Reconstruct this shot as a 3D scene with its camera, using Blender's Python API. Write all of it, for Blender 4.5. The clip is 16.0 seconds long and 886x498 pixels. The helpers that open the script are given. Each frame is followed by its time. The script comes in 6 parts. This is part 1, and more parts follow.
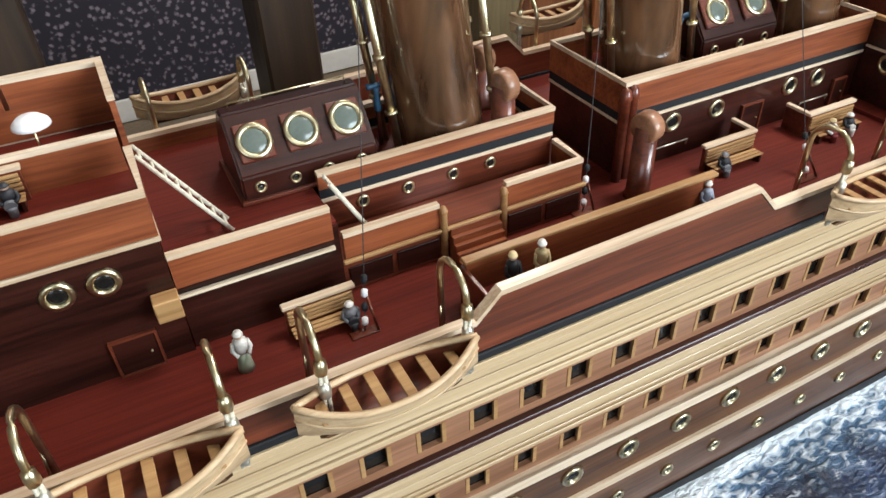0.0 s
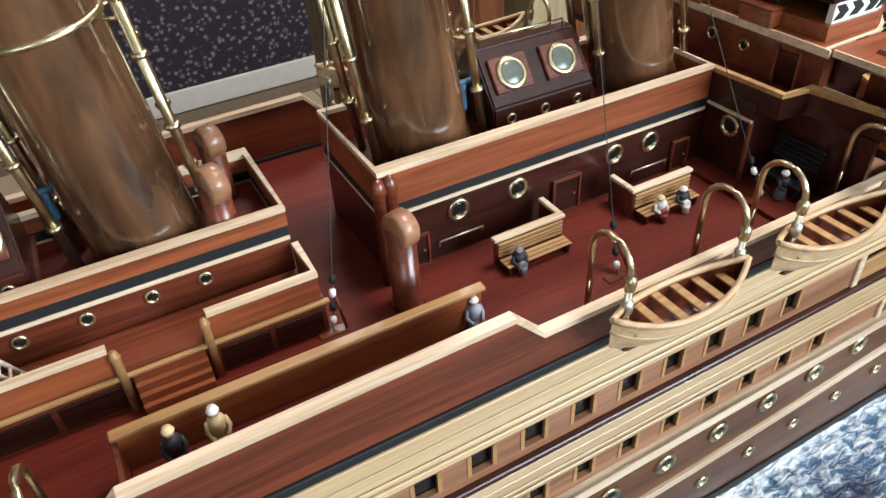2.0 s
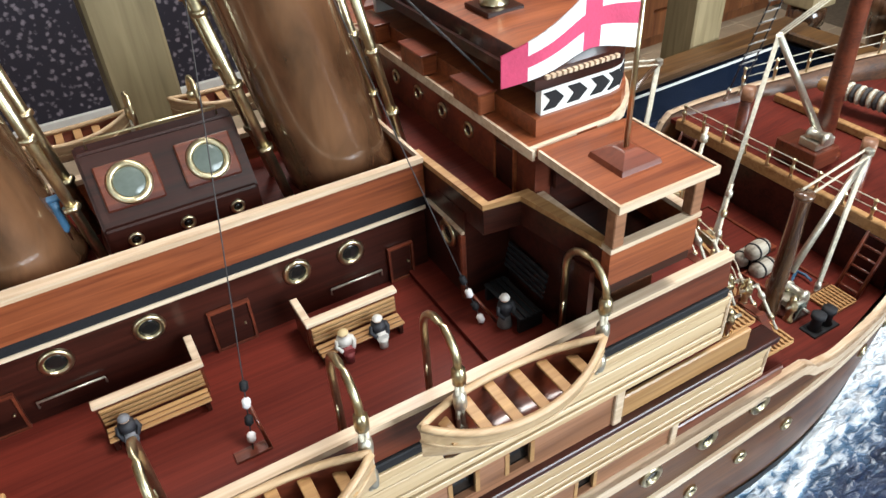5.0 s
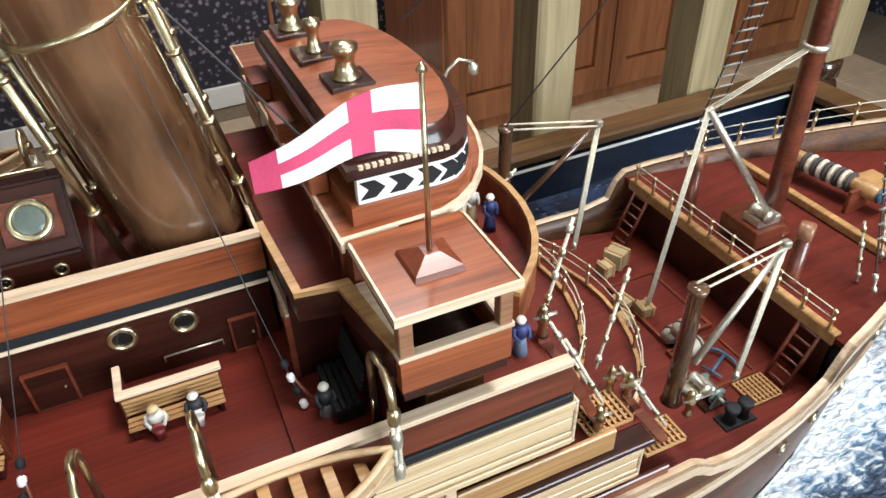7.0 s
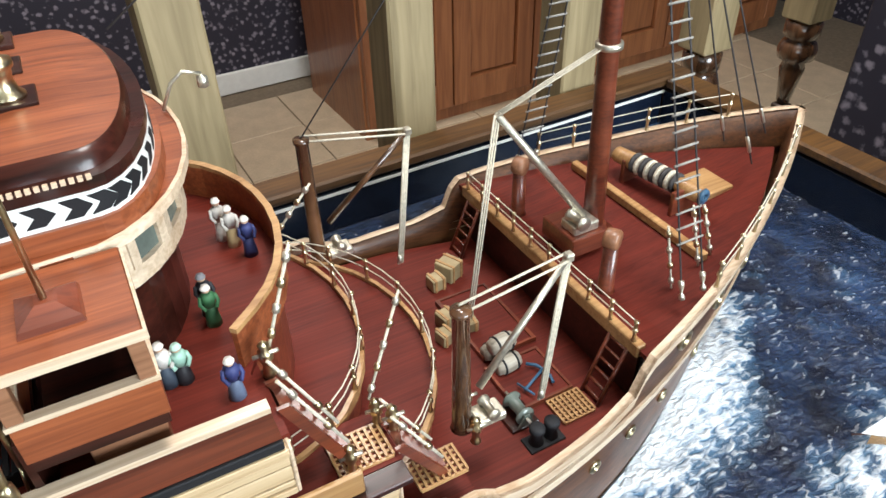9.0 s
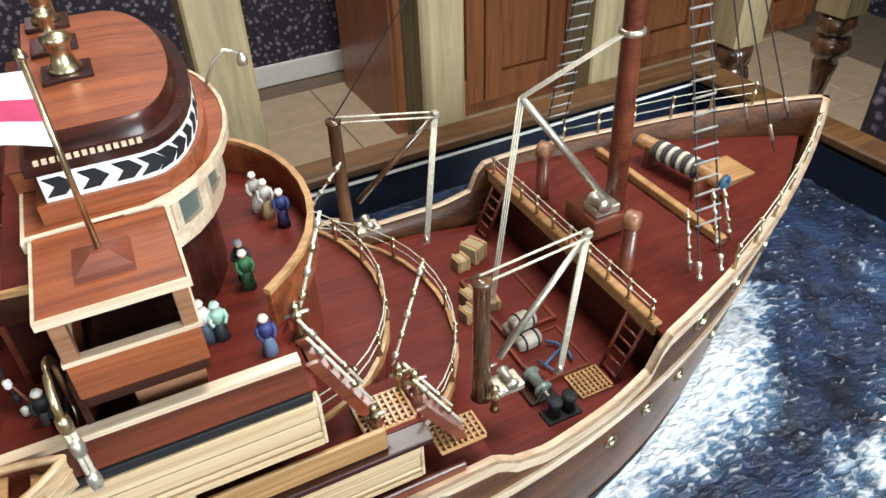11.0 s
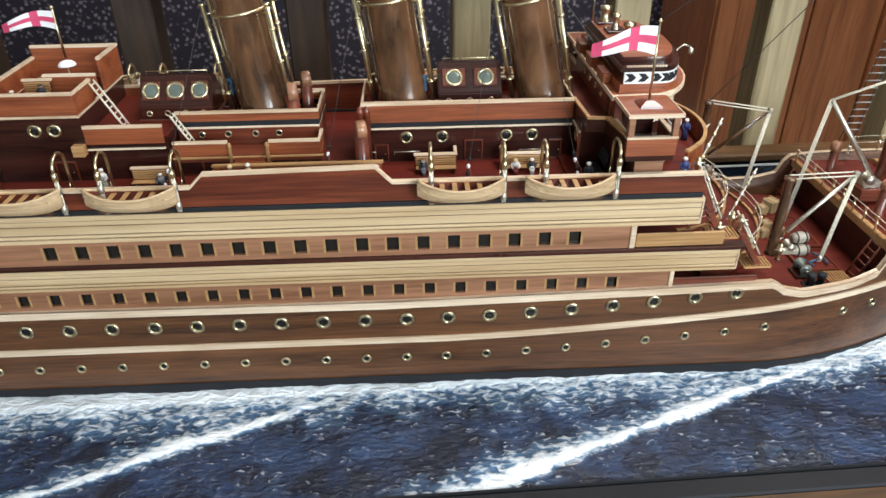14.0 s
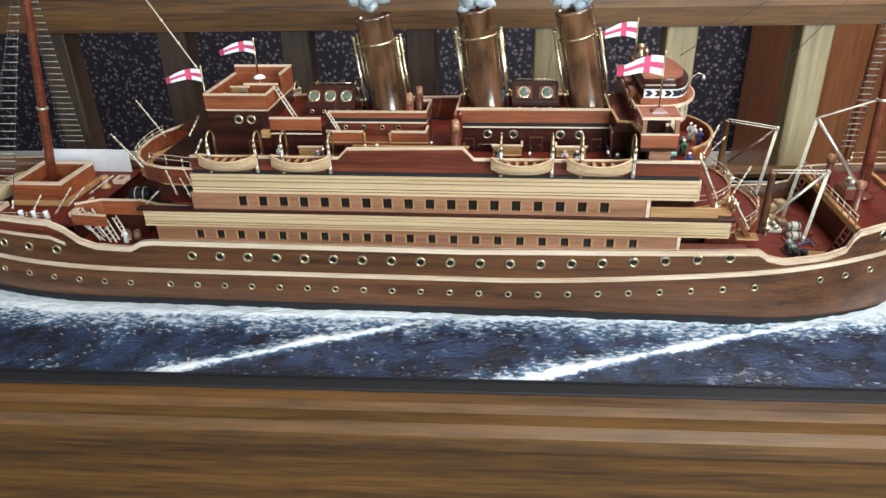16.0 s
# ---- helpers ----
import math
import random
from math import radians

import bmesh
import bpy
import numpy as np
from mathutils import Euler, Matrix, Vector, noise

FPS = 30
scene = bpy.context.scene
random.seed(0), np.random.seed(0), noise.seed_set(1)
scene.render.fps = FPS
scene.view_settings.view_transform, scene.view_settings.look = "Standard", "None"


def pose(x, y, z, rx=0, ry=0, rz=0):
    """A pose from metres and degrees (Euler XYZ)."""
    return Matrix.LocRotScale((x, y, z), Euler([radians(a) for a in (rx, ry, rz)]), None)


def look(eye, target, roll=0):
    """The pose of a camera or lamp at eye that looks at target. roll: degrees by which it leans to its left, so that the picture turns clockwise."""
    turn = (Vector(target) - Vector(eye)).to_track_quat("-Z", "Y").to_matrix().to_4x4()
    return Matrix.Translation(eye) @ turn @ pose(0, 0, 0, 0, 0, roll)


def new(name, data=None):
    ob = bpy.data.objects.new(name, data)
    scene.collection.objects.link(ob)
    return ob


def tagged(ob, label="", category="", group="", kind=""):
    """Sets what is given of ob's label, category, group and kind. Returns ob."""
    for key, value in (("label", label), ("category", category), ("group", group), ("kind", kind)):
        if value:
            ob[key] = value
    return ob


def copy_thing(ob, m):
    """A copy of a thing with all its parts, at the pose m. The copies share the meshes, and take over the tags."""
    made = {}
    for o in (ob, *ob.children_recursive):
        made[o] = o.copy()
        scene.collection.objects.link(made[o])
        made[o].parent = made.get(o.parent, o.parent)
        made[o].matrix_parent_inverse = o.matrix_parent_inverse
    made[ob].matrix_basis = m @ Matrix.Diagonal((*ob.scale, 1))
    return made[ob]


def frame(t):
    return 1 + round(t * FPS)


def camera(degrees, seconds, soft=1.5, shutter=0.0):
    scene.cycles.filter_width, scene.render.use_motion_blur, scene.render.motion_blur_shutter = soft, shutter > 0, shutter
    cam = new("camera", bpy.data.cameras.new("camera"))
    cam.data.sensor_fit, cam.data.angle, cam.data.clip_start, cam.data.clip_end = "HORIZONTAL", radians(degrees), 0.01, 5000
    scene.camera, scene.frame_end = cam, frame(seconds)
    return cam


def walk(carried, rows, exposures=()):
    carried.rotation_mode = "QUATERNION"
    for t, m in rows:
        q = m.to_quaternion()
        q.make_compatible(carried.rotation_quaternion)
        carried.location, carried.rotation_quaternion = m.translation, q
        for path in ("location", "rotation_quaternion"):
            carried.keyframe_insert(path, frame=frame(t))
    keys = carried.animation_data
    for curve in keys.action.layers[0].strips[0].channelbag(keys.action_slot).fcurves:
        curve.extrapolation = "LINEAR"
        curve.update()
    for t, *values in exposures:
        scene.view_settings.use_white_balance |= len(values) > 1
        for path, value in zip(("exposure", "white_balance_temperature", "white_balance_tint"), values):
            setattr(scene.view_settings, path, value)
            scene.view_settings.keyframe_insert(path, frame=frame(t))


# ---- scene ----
cam = camera(63.65, 16.0)
PATH = [
    (0, (-0.0085, -0.3658, 1.2497), (0.5445, 0.7799, 0.2794), -2.54),
    (0.5, (0.0420, -0.3499, 1.2499), (0.5948, 0.7993, 0.2835), -2.44),
    (1, (0.0910, -0.3489, 1.2499), (0.6449, 0.7939, 0.2765), -2.78),
    (1.5, (0.1284, -0.3460, 1.2468), (0.6893, 0.7994, 0.2807), -3.42),
    (2, (0.1667, -0.3345, 1.2438), (0.7443, 0.7987, 0.2731), -3.42),
    (2.5, (0.2081, -0.3290, 1.2377), (0.7964, 0.8074, 0.2773), -2.68),
    (3, (0.2311, -0.3252, 1.2341), (0.8344, 0.8133, 0.2855), -2.83),
    (3.5, (0.2412, -0.3176, 1.2341), (0.8893, 0.8020, 0.2926), -4.03),
    (4, (0.2659, -0.3193, 1.2310), (0.9467, 0.7803, 0.2890), -3.91),
    (4.5, (0.3276, -0.3211, 1.2382), (0.9723, 0.8124, 0.3110), -3.71),
    (5, (0.3751, -0.3186, 1.2360), (0.9694, 0.8035, 0.2626), -3.62),
    (5.2, (0.3868, -0.3151, 1.2365), (0.9959, 0.7996, 0.2637), -2.71),
    (7.3, (0.5022, -0.3387, 1.2537), (1.0063, 0.8446, 0.3020), -1.86),
    (7.5, (0.5161, -0.3409, 1.2536), (1.0202, 0.8451, 0.3054), -1.96),
    (8, (0.5414, -0.3466, 1.2500), (1.0649, 0.8284, 0.2986), -2.06),
    (8.5, (0.5711, -0.3520, 1.2428), (1.1289, 0.8000, 0.2827), -2.00),
    (9, (0.6022, -0.3550, 1.2414), (1.1953, 0.7780, 0.2798), -1.60),
    (9.2, (0.6120, -0.3537, 1.2343), (1.2019, 0.7685, 0.2582), -1.63),
    (11.5, (0.5748, -0.4033, 1.2493), (1.0502, 0.7943, 0.3006), -2.88),
    (12, (0.4885, -0.4912, 1.2692), (0.8393, 0.7784, 0.3608), -3.04),
    (12.5, (0.3982, -0.5683, 1.2864), (0.7009, 0.7414, 0.4187), -1.34),
    (13, (0.3698, -0.6306, 1.3081), (0.5951, 0.6962, 0.4427), -0.92),
    (13.5, (0.3235, -0.6995, 1.3217), (0.4922, 0.6281, 0.4448), -0.77),
    (14, (0.3358, -0.7873, 1.3226), (0.3943, 0.5790, 0.4921), -0.56),
    (14.5, (0.3779, -0.8804, 1.3542), (0.3625, 0.4845, 0.5194), 0.11),
    (15, (0.4142, -0.9759, 1.3803), (0.3010, 0.4002, 0.5720), -0.80),
    (15.5, (0.4047, -1.0391, 1.3793), (0.2692, 0.3576, 0.6107), -0.19),
    (16, (0.3723, -1.1111, 1.3714), (0.2158, 0.2999, 0.6333), -1.50),
]
# ship axes: x to the bow, y to port, z up; the room is turned against them by TRIM
PIVOT = Vector((0.4, 0, 0.745))
TRIM = (Matrix.Translation(PIVOT) @ Matrix.Rotation(radians(1.8), 4, "Z") @ Matrix.Translation(-PIVOT)).inverted()
walk(cam, [(t, TRIM @ look(eye, target, roll)) for t, eye, target, roll in PATH], exposures=[(0, 0.0), (9.2, 0.0), (11.5, -0.05), (13, -0.15), (14.5, -0.2), (16, -0.1)])

# ---------------------------------------------------------------- light
world = bpy.data.worlds.new("world")
scene.world = world
world.use_nodes = True
wn = world.node_tree.nodes
sky = wn.new("ShaderNodeTexSky")
sky.sky_type, sky.sun_disc, sky.sun_elevation, sky.sun_rotation = "NISHITA", False, radians(40), radians(200)
world.node_tree.links.new(sky.outputs[0], wn["Background"].inputs[0])
wn["Background"].inputs[1].default_value = 0.1


def area(name, eye, target, sx, sy, power, colour):
    d = bpy.data.lights.new(name, "AREA")
    d.shape, d.size, d.size_y, d.energy, d.color = "RECTANGLE", sx, sy, power, colour
    ob = new(name, d)
    ob.matrix_world = look(eye, target)
    return ob


area("window_light", (1.5, -2.38, 1.75), (0.6, 0, 0.9), 1.5, 1.2, 120, (0.8, 0.92, 1.0))
# cool fill added for the left side, set at an assumed second window
area("window_light", (-1.3, -2.38, 1.75), (0.2, 0, 0.9), 1.5, 1.2, 18, (0.7, 0.87, 1.0))
# assumed overhead lights: one above the ship, one added to brighten the back
area("added_overhead_light", (1.05, -0.15, 2.63), (1.0, -0.1, 0), 0.6, 0.6, 34, (1.0, 0.96, 0.93))
area("added_overhead_light", (1.0, 1.3, 2.63), (1.0, 1.3, 0), 0.6, 0.6, 22, (1.0, 0.96, 0.93))


# ---------------------------------------------------------------- materials
def mat(name, rough=0.5, metal=0.0, coat=0.0):
    m = bpy.data.materials.new(name)
    m.use_nodes = True
    n = m.node_tree.nodes["Principled BSDF"]
    n.inputs["Roughness"].default_value, n.inputs["Metallic"].default_value = rough, metal
    n.inputs["Coat Weight"].default_value, n.inputs["Coat Roughness"].default_value = coat, 0.12
    return m, m.node_tree.nodes, m.node_tree.links, n


def plain(name, c, rough=0.5, metal=0.0, coat=0.0, var=0.25, scale=60.0, bump=0.1, depth=0.002):
    """A nearly plain surface with mottling at two sizes and fine relief."""
    m, N, L, P = mat(name, rough, metal, coat)
    tc = N.new("ShaderNodeTexCoord")
    a, b = N.new("ShaderNodeTexNoise"), N.new("ShaderNodeTexNoise")
    a.inputs["Scale"].default_value, b.inputs["Scale"].default_value = scale, scale * 9
    a.inputs["Detail"].default_value = 4
    ramp = N.new("ShaderNodeValToRGB")
    ramp.color_ramp.elements[0].position, ramp.color_ramp.elements[1].position = 0.3, 0.72
    ramp.color_ramp.elements[0].color = (*[v * (1 - var) for v in c], 1)
    ramp.color_ramp.elements[1].color = (*[min(1, v * (1 + var)) for v in c], 1)
    mx = N.new("ShaderNodeMath")
    mx.operation = "MULTIPLY_ADD"
    mx.inputs[1].default_value = 0.35
    L.new(tc.outputs["Object"], a.inputs["Vector"]), L.new(tc.outputs["Object"], b.inputs["Vector"])
    sc = N.new("ShaderNodeMath")
    sc.operation = "MULTIPLY"
    sc.inputs[1].default_value = 0.65
    L.new(a.outputs["Fac"], sc.inputs[0])
    L.new(b.outputs["Fac"], mx.inputs[0]), L.new(sc.outputs[0], mx.inputs[2])
    L.new(mx.outputs[0], ramp.inputs["Fac"]), L.new(ramp.outputs["Color"], P.inputs["Base Color"])
    if bump:
        bp = N.new("ShaderNodeBump")
        bp.inputs["Strength"].default_value, bp.inputs["Distance"].default_value = bump, depth
        L.new(b.outputs["Fac"], bp.inputs["Height"]), L.new(bp.outputs["Normal"], P.inputs["Normal"])
    return m


def wood(name, dark, light, rough=0.38, coat=0.3, grain=(6, 150, 150), bump=0.12, per_piece=0.0, spec=0.5):
    """Varnished wood: long grain, broad figure, small scratches in the gloss."""
    m, N, L, P = mat(name, rough, 0, coat)
    P.inputs["Specular IOR Level"].default_value = spec
    tc, mp = N.new("ShaderNodeTexCoord"), N.new("ShaderNodeMapping")
    mp.inputs["Scale"].default_value = grain
    a, b, w = N.new("ShaderNodeTexNoise"), N.new("ShaderNodeTexNoise"), N.new("ShaderNodeTexNoise")
    a.inputs["Scale"].default_value, a.inputs["Detail"].default_value, a.inputs["Distortion"].default_value = 2.2, 5, 0.6
    b.inputs["Scale"].default_value, b.inputs["Detail"].default_value = 0.35, 3
    w.inputs["Scale"].default_value, w.inputs["Detail"].default_value = 25, 3
    L.new(tc.outputs["Object"], mp.inputs["Vector"])
    L.new(mp.outputs[0], a.inputs["Vector"]), L.new(mp.outputs[0], b.inputs["Vector"]), L.new(tc.outputs["Object"], w.inputs["Vector"])
    add = N.new("ShaderNodeMath")
    add.operation = "ADD"
    half = N.new("ShaderNodeMath")
    half.operation = "MULTIPLY"
    half.inputs[1].default_value = 0.5
    L.new(a.outputs["Fac"], add.inputs[0]), L.new(b.outputs["Fac"], add.inputs[1]), L.new(add.outputs[0], half.inputs[0])
    ramp = N.new("ShaderNodeValToRGB")
    ramp.color_ramp.elements[0].position, ramp.color_ramp.elements[1].position = 0.36, 0.64
    ramp.color_ramp.elements[0].color, ramp.color_ramp.elements[1].color = (*dark, 1), (*light, 1)
    last = half.outputs[0]
    if per_piece:
        oi, mm = N.new("ShaderNodeObjectInfo"), N.new("ShaderNodeMath")
        mm.operation = "MULTIPLY_ADD"
        mm.inputs[1].default_value = per_piece
        L.new(oi.outputs["Random"], mm.inputs[0]), L.new(last, mm.inputs[2])
        last = mm.outputs[0]
    L.new(last, ramp.inputs["Fac"]), L.new(ramp.outputs["Color"], P.inputs["Base Color"])
    rr = N.new("ShaderNodeMapRange")
    rr.inputs["To Min"].default_value, rr.inputs["To Max"].default_value = rough * 0.75, rough * 1.3
    L.new(w.outputs["Fac"], rr.inputs["Value"]), L.new(rr.outputs[0], P.inputs["Roughness"])
    bp = N.new("ShaderNodeBump")
    bp.inputs["Strength"].default_value, bp.inputs["Distance"].default_value = bump, 0.0006
    L.new(a.outputs["Fac"], bp.inputs["Height"]), L.new(bp.outputs["Normal"], P.inputs["Normal"])
    return m


MAHOG = wood("mahogany", (0.065, 0.013, 0.007), (0.2, 0.046, 0.02), rough=0.32, coat=0.4)
REDWOOD = wood("red_mahogany", (0.13, 0.027, 0.008), (0.33, 0.09, 0.03), rough=0.42, coat=0.15, grain=(9, 190, 190))
GREYWOOD = wood("grey_cask_wood", (0.2, 0.17, 0.13), (0.42, 0.38, 0.31), rough=0.6, coat=0.0, grain=(12, 200, 200))
DARKW = wood("dark_rosewood", (0.011, 0.003, 0.002), (0.055, 0.013, 0.008), rough=0.3, coat=0.25, spec=0.35)
REDDARK = wood("dark_red_mahogany", (0.07, 0.013, 0.006), (0.22, 0.05, 0.02), rough=0.35, coat=0.25)
DECK = wood("deck_mahogany", (0.078, 0.010, 0.006), (0.15, 0.021, 0.012), rough=0.5, coat=0.0, grain=(7, 210, 210), spec=0.2)
HULL = wood("walnut_hull", (0.036, 0.013, 0.0045), (0.15, 0.058, 0.02), rough=0.42, coat=0.1, grain=(8, 180, 180))
CREAM = wood("maple_band", (0.42, 0.275, 0.14), (0.65, 0.48, 0.29), rough=0.36, coat=0.3, grain=(3, 160, 160))
PALE = wood("pale_maple_trim", (0.46, 0.31, 0.19), (0.76, 0.61, 0.45), rough=0.38, coat=0.2, grain=(8, 190, 190))
BOATW = wood("boat_maple", (0.36, 0.225, 0.115), (0.58, 0.41, 0.24), rough=0.45, coat=0.1, grain=(10, 190, 190))
TAN = wood("tan_wood", (0.27, 0.13, 0.045), (0.5, 0.29, 0.12), rough=0.45)
PINK = wood("pear_wood", (0.17, 0.07, 0.032), (0.36, 0.17, 0.092), rough=0.42)
FUNNEL = wood("funnel_walnut", (0.015, 0.0065, 0.0033), (0.17, 0.079, 0.037), rough=0.2, coat=1.0, grain=(28, 28, 9))
OAK = wood("oak", (0.035, 0.014, 0.003), (0.145, 0.064, 0.014), rough=0.55, coat=0.03, grain=(4.5, 90, 90), bump=0.3)
# darker post wood: puts the dimness of the left posts into colour; also the legs
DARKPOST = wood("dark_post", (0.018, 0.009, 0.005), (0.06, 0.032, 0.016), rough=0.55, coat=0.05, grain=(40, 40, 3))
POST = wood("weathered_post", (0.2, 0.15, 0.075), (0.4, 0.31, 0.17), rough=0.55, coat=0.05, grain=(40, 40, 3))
PANEL = wood("cherry_panel", (0.16, 0.05, 0.018), (0.32, 0.12, 0.045), rough=0.4, grain=(30, 30, 2))
BRASS = plain("brass", (0.64, 0.54, 0.34), 0.28, 1.0, var=0.25, scale=200, bump=0.05)
SILVER = plain("white_metal", (0.62, 0.58, 0.48), 0.35, 0.85, var=0.25, scale=300, bump=0.1)
BLACKW = plain("black_trim", (0.004, 0.004, 0.006), 0.75, var=0.3)
PANE = plain("dark_pane", (0.012, 0.011, 0.010), 0.12, var=0.3, bump=0)
GLASSY = plain("grey_glass", (0.12, 0.14, 0.12), 0.15, var=0.2, bump=0)
ROPE = plain("pale_cord", (0.62, 0.56, 0.44), 0.8, var=0.3, scale=400, bump=0.4)
DARKROPE = plain("dark_cord", (0.05, 0.045, 0.045), 0.8, var=0.3, scale=400, bump=0.4)
RATLINE = plain("grey_cord", (0.3, 0.28, 0.25), 0.8, var=0.35, scale=400, bump=0.4)
BLUE = plain("blue_paint", (0.03, 0.09, 0.16), 0.5, var=0.3, scale=150)
WHITE = plain("white_paint", (0.78, 0.77, 0.73), 0.5, var=0.06, scale=40)
NAVY = plain("navy_board", (0.006, 0.011, 0.024), 0.25, var=0.25, coat=0.3)
REDP = plain("red_cloth", (0.6, 0.06, 0.14), 0.7, var=0.12, scale=90)
CLOTH = plain("white_cloth", (0.8, 0.78, 0.78), 0.7, var=0.06, scale=90)
SKIN = plain("figure_face", (0.55, 0.35, 0.24), 0.6, var=0.1)
COTTON = plain("smoke_cotton", (0.6, 0.68, 0.72), 0.95, var=0.2, scale=60, bump=0.8, depth=0.01)
TILE = plain("beige_floor_tile", (0.56, 0.43, 0.29), 0.45, var=0.18, scale=14)
GROUT = plain("grout", (0.2, 0.15, 0.1), 0.8)
CEIL = plain("ceiling_paint", (0.7, 0.68, 0.62), 0.8, var=0.04, scale=6)
WALLP = plain("room_wall_paint", (0.4, 0.32, 0.24), 0.8, var=0.08, scale=5)


def speckle(name):
    """Dark wall covering strewn with pale flecks of uneven size."""
    m, N, L, P = mat(name, 0.75)
    tc = N.new("ShaderNodeTexCoord")
    v, n = N.new("ShaderNodeTexVoronoi"), N.new("ShaderNodeTexNoise")
    v.inputs["Scale"].default_value, v.inputs["Randomness"].default_value = 42, 1
    n.inputs["Scale"].default_value, n.inputs["Detail"].default_value = 75, 3
    L.new(tc.outputs["Object"], v.inputs["Vector"]), L.new(tc.outputs["Object"], n.inputs["Vector"])
    s = N.new("ShaderNodeMath")
    s.operation = "MULTIPLY_ADD"
    s.inputs[1].default_value = 0.9
    L.new(n.outputs["Fac"], s.inputs[0]), L.new(v.outputs["Distance"], s.inputs[2])
    r = N.new("ShaderNodeValToRGB")
    e = r.color_ramp.elements
    e[0].position, e[1].position = 0.56, 0.86
    e[0].color, e[1].color = (0.24, 0.21, 0.25, 1), (0.020, 0.017, 0.030, 1)
    L.new(s.outputs[0], r.inputs["Fac"]), L.new(r.outputs["Color"], P.inputs["Base Color"])
    return m


SPECK = speckle("speckled_wall_covering")


def sea():
    """Painted resin sea: blue with flecks, white where the foam attribute is high."""
    m, N, L, P = mat("painted_sea", 0.22, 0, 0.3)
    tc, at = N.new("ShaderNodeTexCoord"), N.new("ShaderNodeAttribute")
    at.attribute_name = "foam"
    a, b = N.new("ShaderNodeTexNoise"), N.new("ShaderNodeTexNoise")
    a.inputs["Scale"].default_value, a.inputs["Detail"].default_value = 22, 5
    b.inputs["Scale"].default_value, b.inputs["Detail"].default_value, b.inputs["Distortion"].default_value = 150, 8, 0.5
    mp = N.new("ShaderNodeMapping")
    mp.inputs["Scale"].default_value = (0.6, 1.2, 1)
    L.new(tc.outputs["Object"], a.inputs["Vector"]), L.new(tc.outputs["Object"], mp.inputs["Vector"]), L.new(mp.outputs[0], b.inputs["Vector"])
    base = N.new("ShaderNodeValToRGB")
    e = base.color_ramp.elements
    e[0].position, e[1].position = 0.38, 0.68
    e[0].color, e[1].color = (0.006, 0.010, 0.024, 1), (0.022, 0.045, 0.105, 1)
    L.new(a.outputs["Fac"], base.inputs["Fac"])
    mid = N.new("ShaderNodeMix")
    mid.data_type = "RGBA"
    mid.inputs["B"].default_value = (0.13, 0.27, 0.43, 1)
    soft = N.new("ShaderNodeMapRange")
    soft.inputs["From Min"].default_value, soft.inputs["From Max"].default_value = 0.1, 0.75
    L.new(at.outputs["Fac"], soft.inputs["Value"]), L.new(soft.outputs[0], mid.inputs["Factor"])
    L.new(base.outputs["Color"], mid.inputs["A"])
    fl = N.new("ShaderNodeMath")
    fl.operation = "MULTIPLY_ADD"
    fl.inputs[1].default_value = 0.6
    L.new(at.outputs["Fac"], fl.inputs[0]), L.new(b.outputs["Fac"], fl.inputs[2])
    cut = N.new("ShaderNodeMapRange")
    cut.inputs["From Min"].default_value, cut.inputs["From Max"].default_value = 0.66, 0.94
    L.new(fl.outputs[0], cut.inputs["Value"])
    top = N.new("ShaderNodeMix")
    top.data_type = "RGBA"
    top.inputs["B"].default_value = (0.8, 0.84, 0.87, 1)
    L.new(cut.outputs[0], top.inputs["Factor"]), L.new(mid.outputs["Result"], top.inputs["A"])
    L.new(top.outputs["Result"], P.inputs["Base Color"])
    rg = N.new("ShaderNodeMapRange")
    rg.inputs["To Min"].default_value, rg.inputs["To Max"].default_value = 0.18, 0.75
    L.new(cut.outputs[0], rg.inputs["Value"]), L.new(rg.outputs[0], P.inputs["Roughness"])
    bp = N.new("ShaderNodeBump")
    bp.inputs["Strength"].default_value, bp.inputs["Distance"].default_value = 1.0, 0.007
    L.new(b.outputs["Fac"], bp.inputs["Height"]), L.new(bp.outputs["Normal"], P.inputs["Normal"])
    return m


SEA = sea()


# ---------------------------------------------------------------- mesh helpers
def box(bm, x0, x1, y0, y1, z0, z1, bevel=0.0, mi=0):
    vs = [bm.verts.new((x, y, z)) for x in (x0, x1) for y in (y0, y1) for z in (z0, z1)]
    fs = [bm.faces.new([vs[i] for i in q]) for q in ((0, 1, 3, 2), (4, 6, 7, 5), (0, 4, 5, 1), (2, 3, 7, 6), (0, 2, 6, 4), (1, 5, 7, 3))]
    for f in fs:
        f.material_index = mi
    if bevel:
        bmesh.ops.bevel(bm, geom=list({e for f in fs for e in f.edges}), offset=bevel, segments=1, affect="EDGES")
    return bm


def prism(bm, pts, z0, z1, axis="z", mi=0):
    """A flat outline pushed from z0 to z1 along an axis."""
    def at(p, h):
        return {"z": (p[0], p[1], h), "y": (p[0], h, p[1]), "x": (h, p[0], p[1])}[axis]
    a, b = [bm.verts.new(at(p, z0)) for p in pts], [bm.verts.new(at(p, z1)) for p in pts]
    n = len(pts)
    fs = [bm.faces.new(a[::-1]), bm.faces.new(b)] + [bm.faces.new((a[i], a[(i + 1) % n], b[(i + 1) % n], b[i])) for i in range(n)]
    for f in fs:
        f.material_index = mi
    bmesh.ops.recalc_face_normals(bm, faces=fs)
    return bm


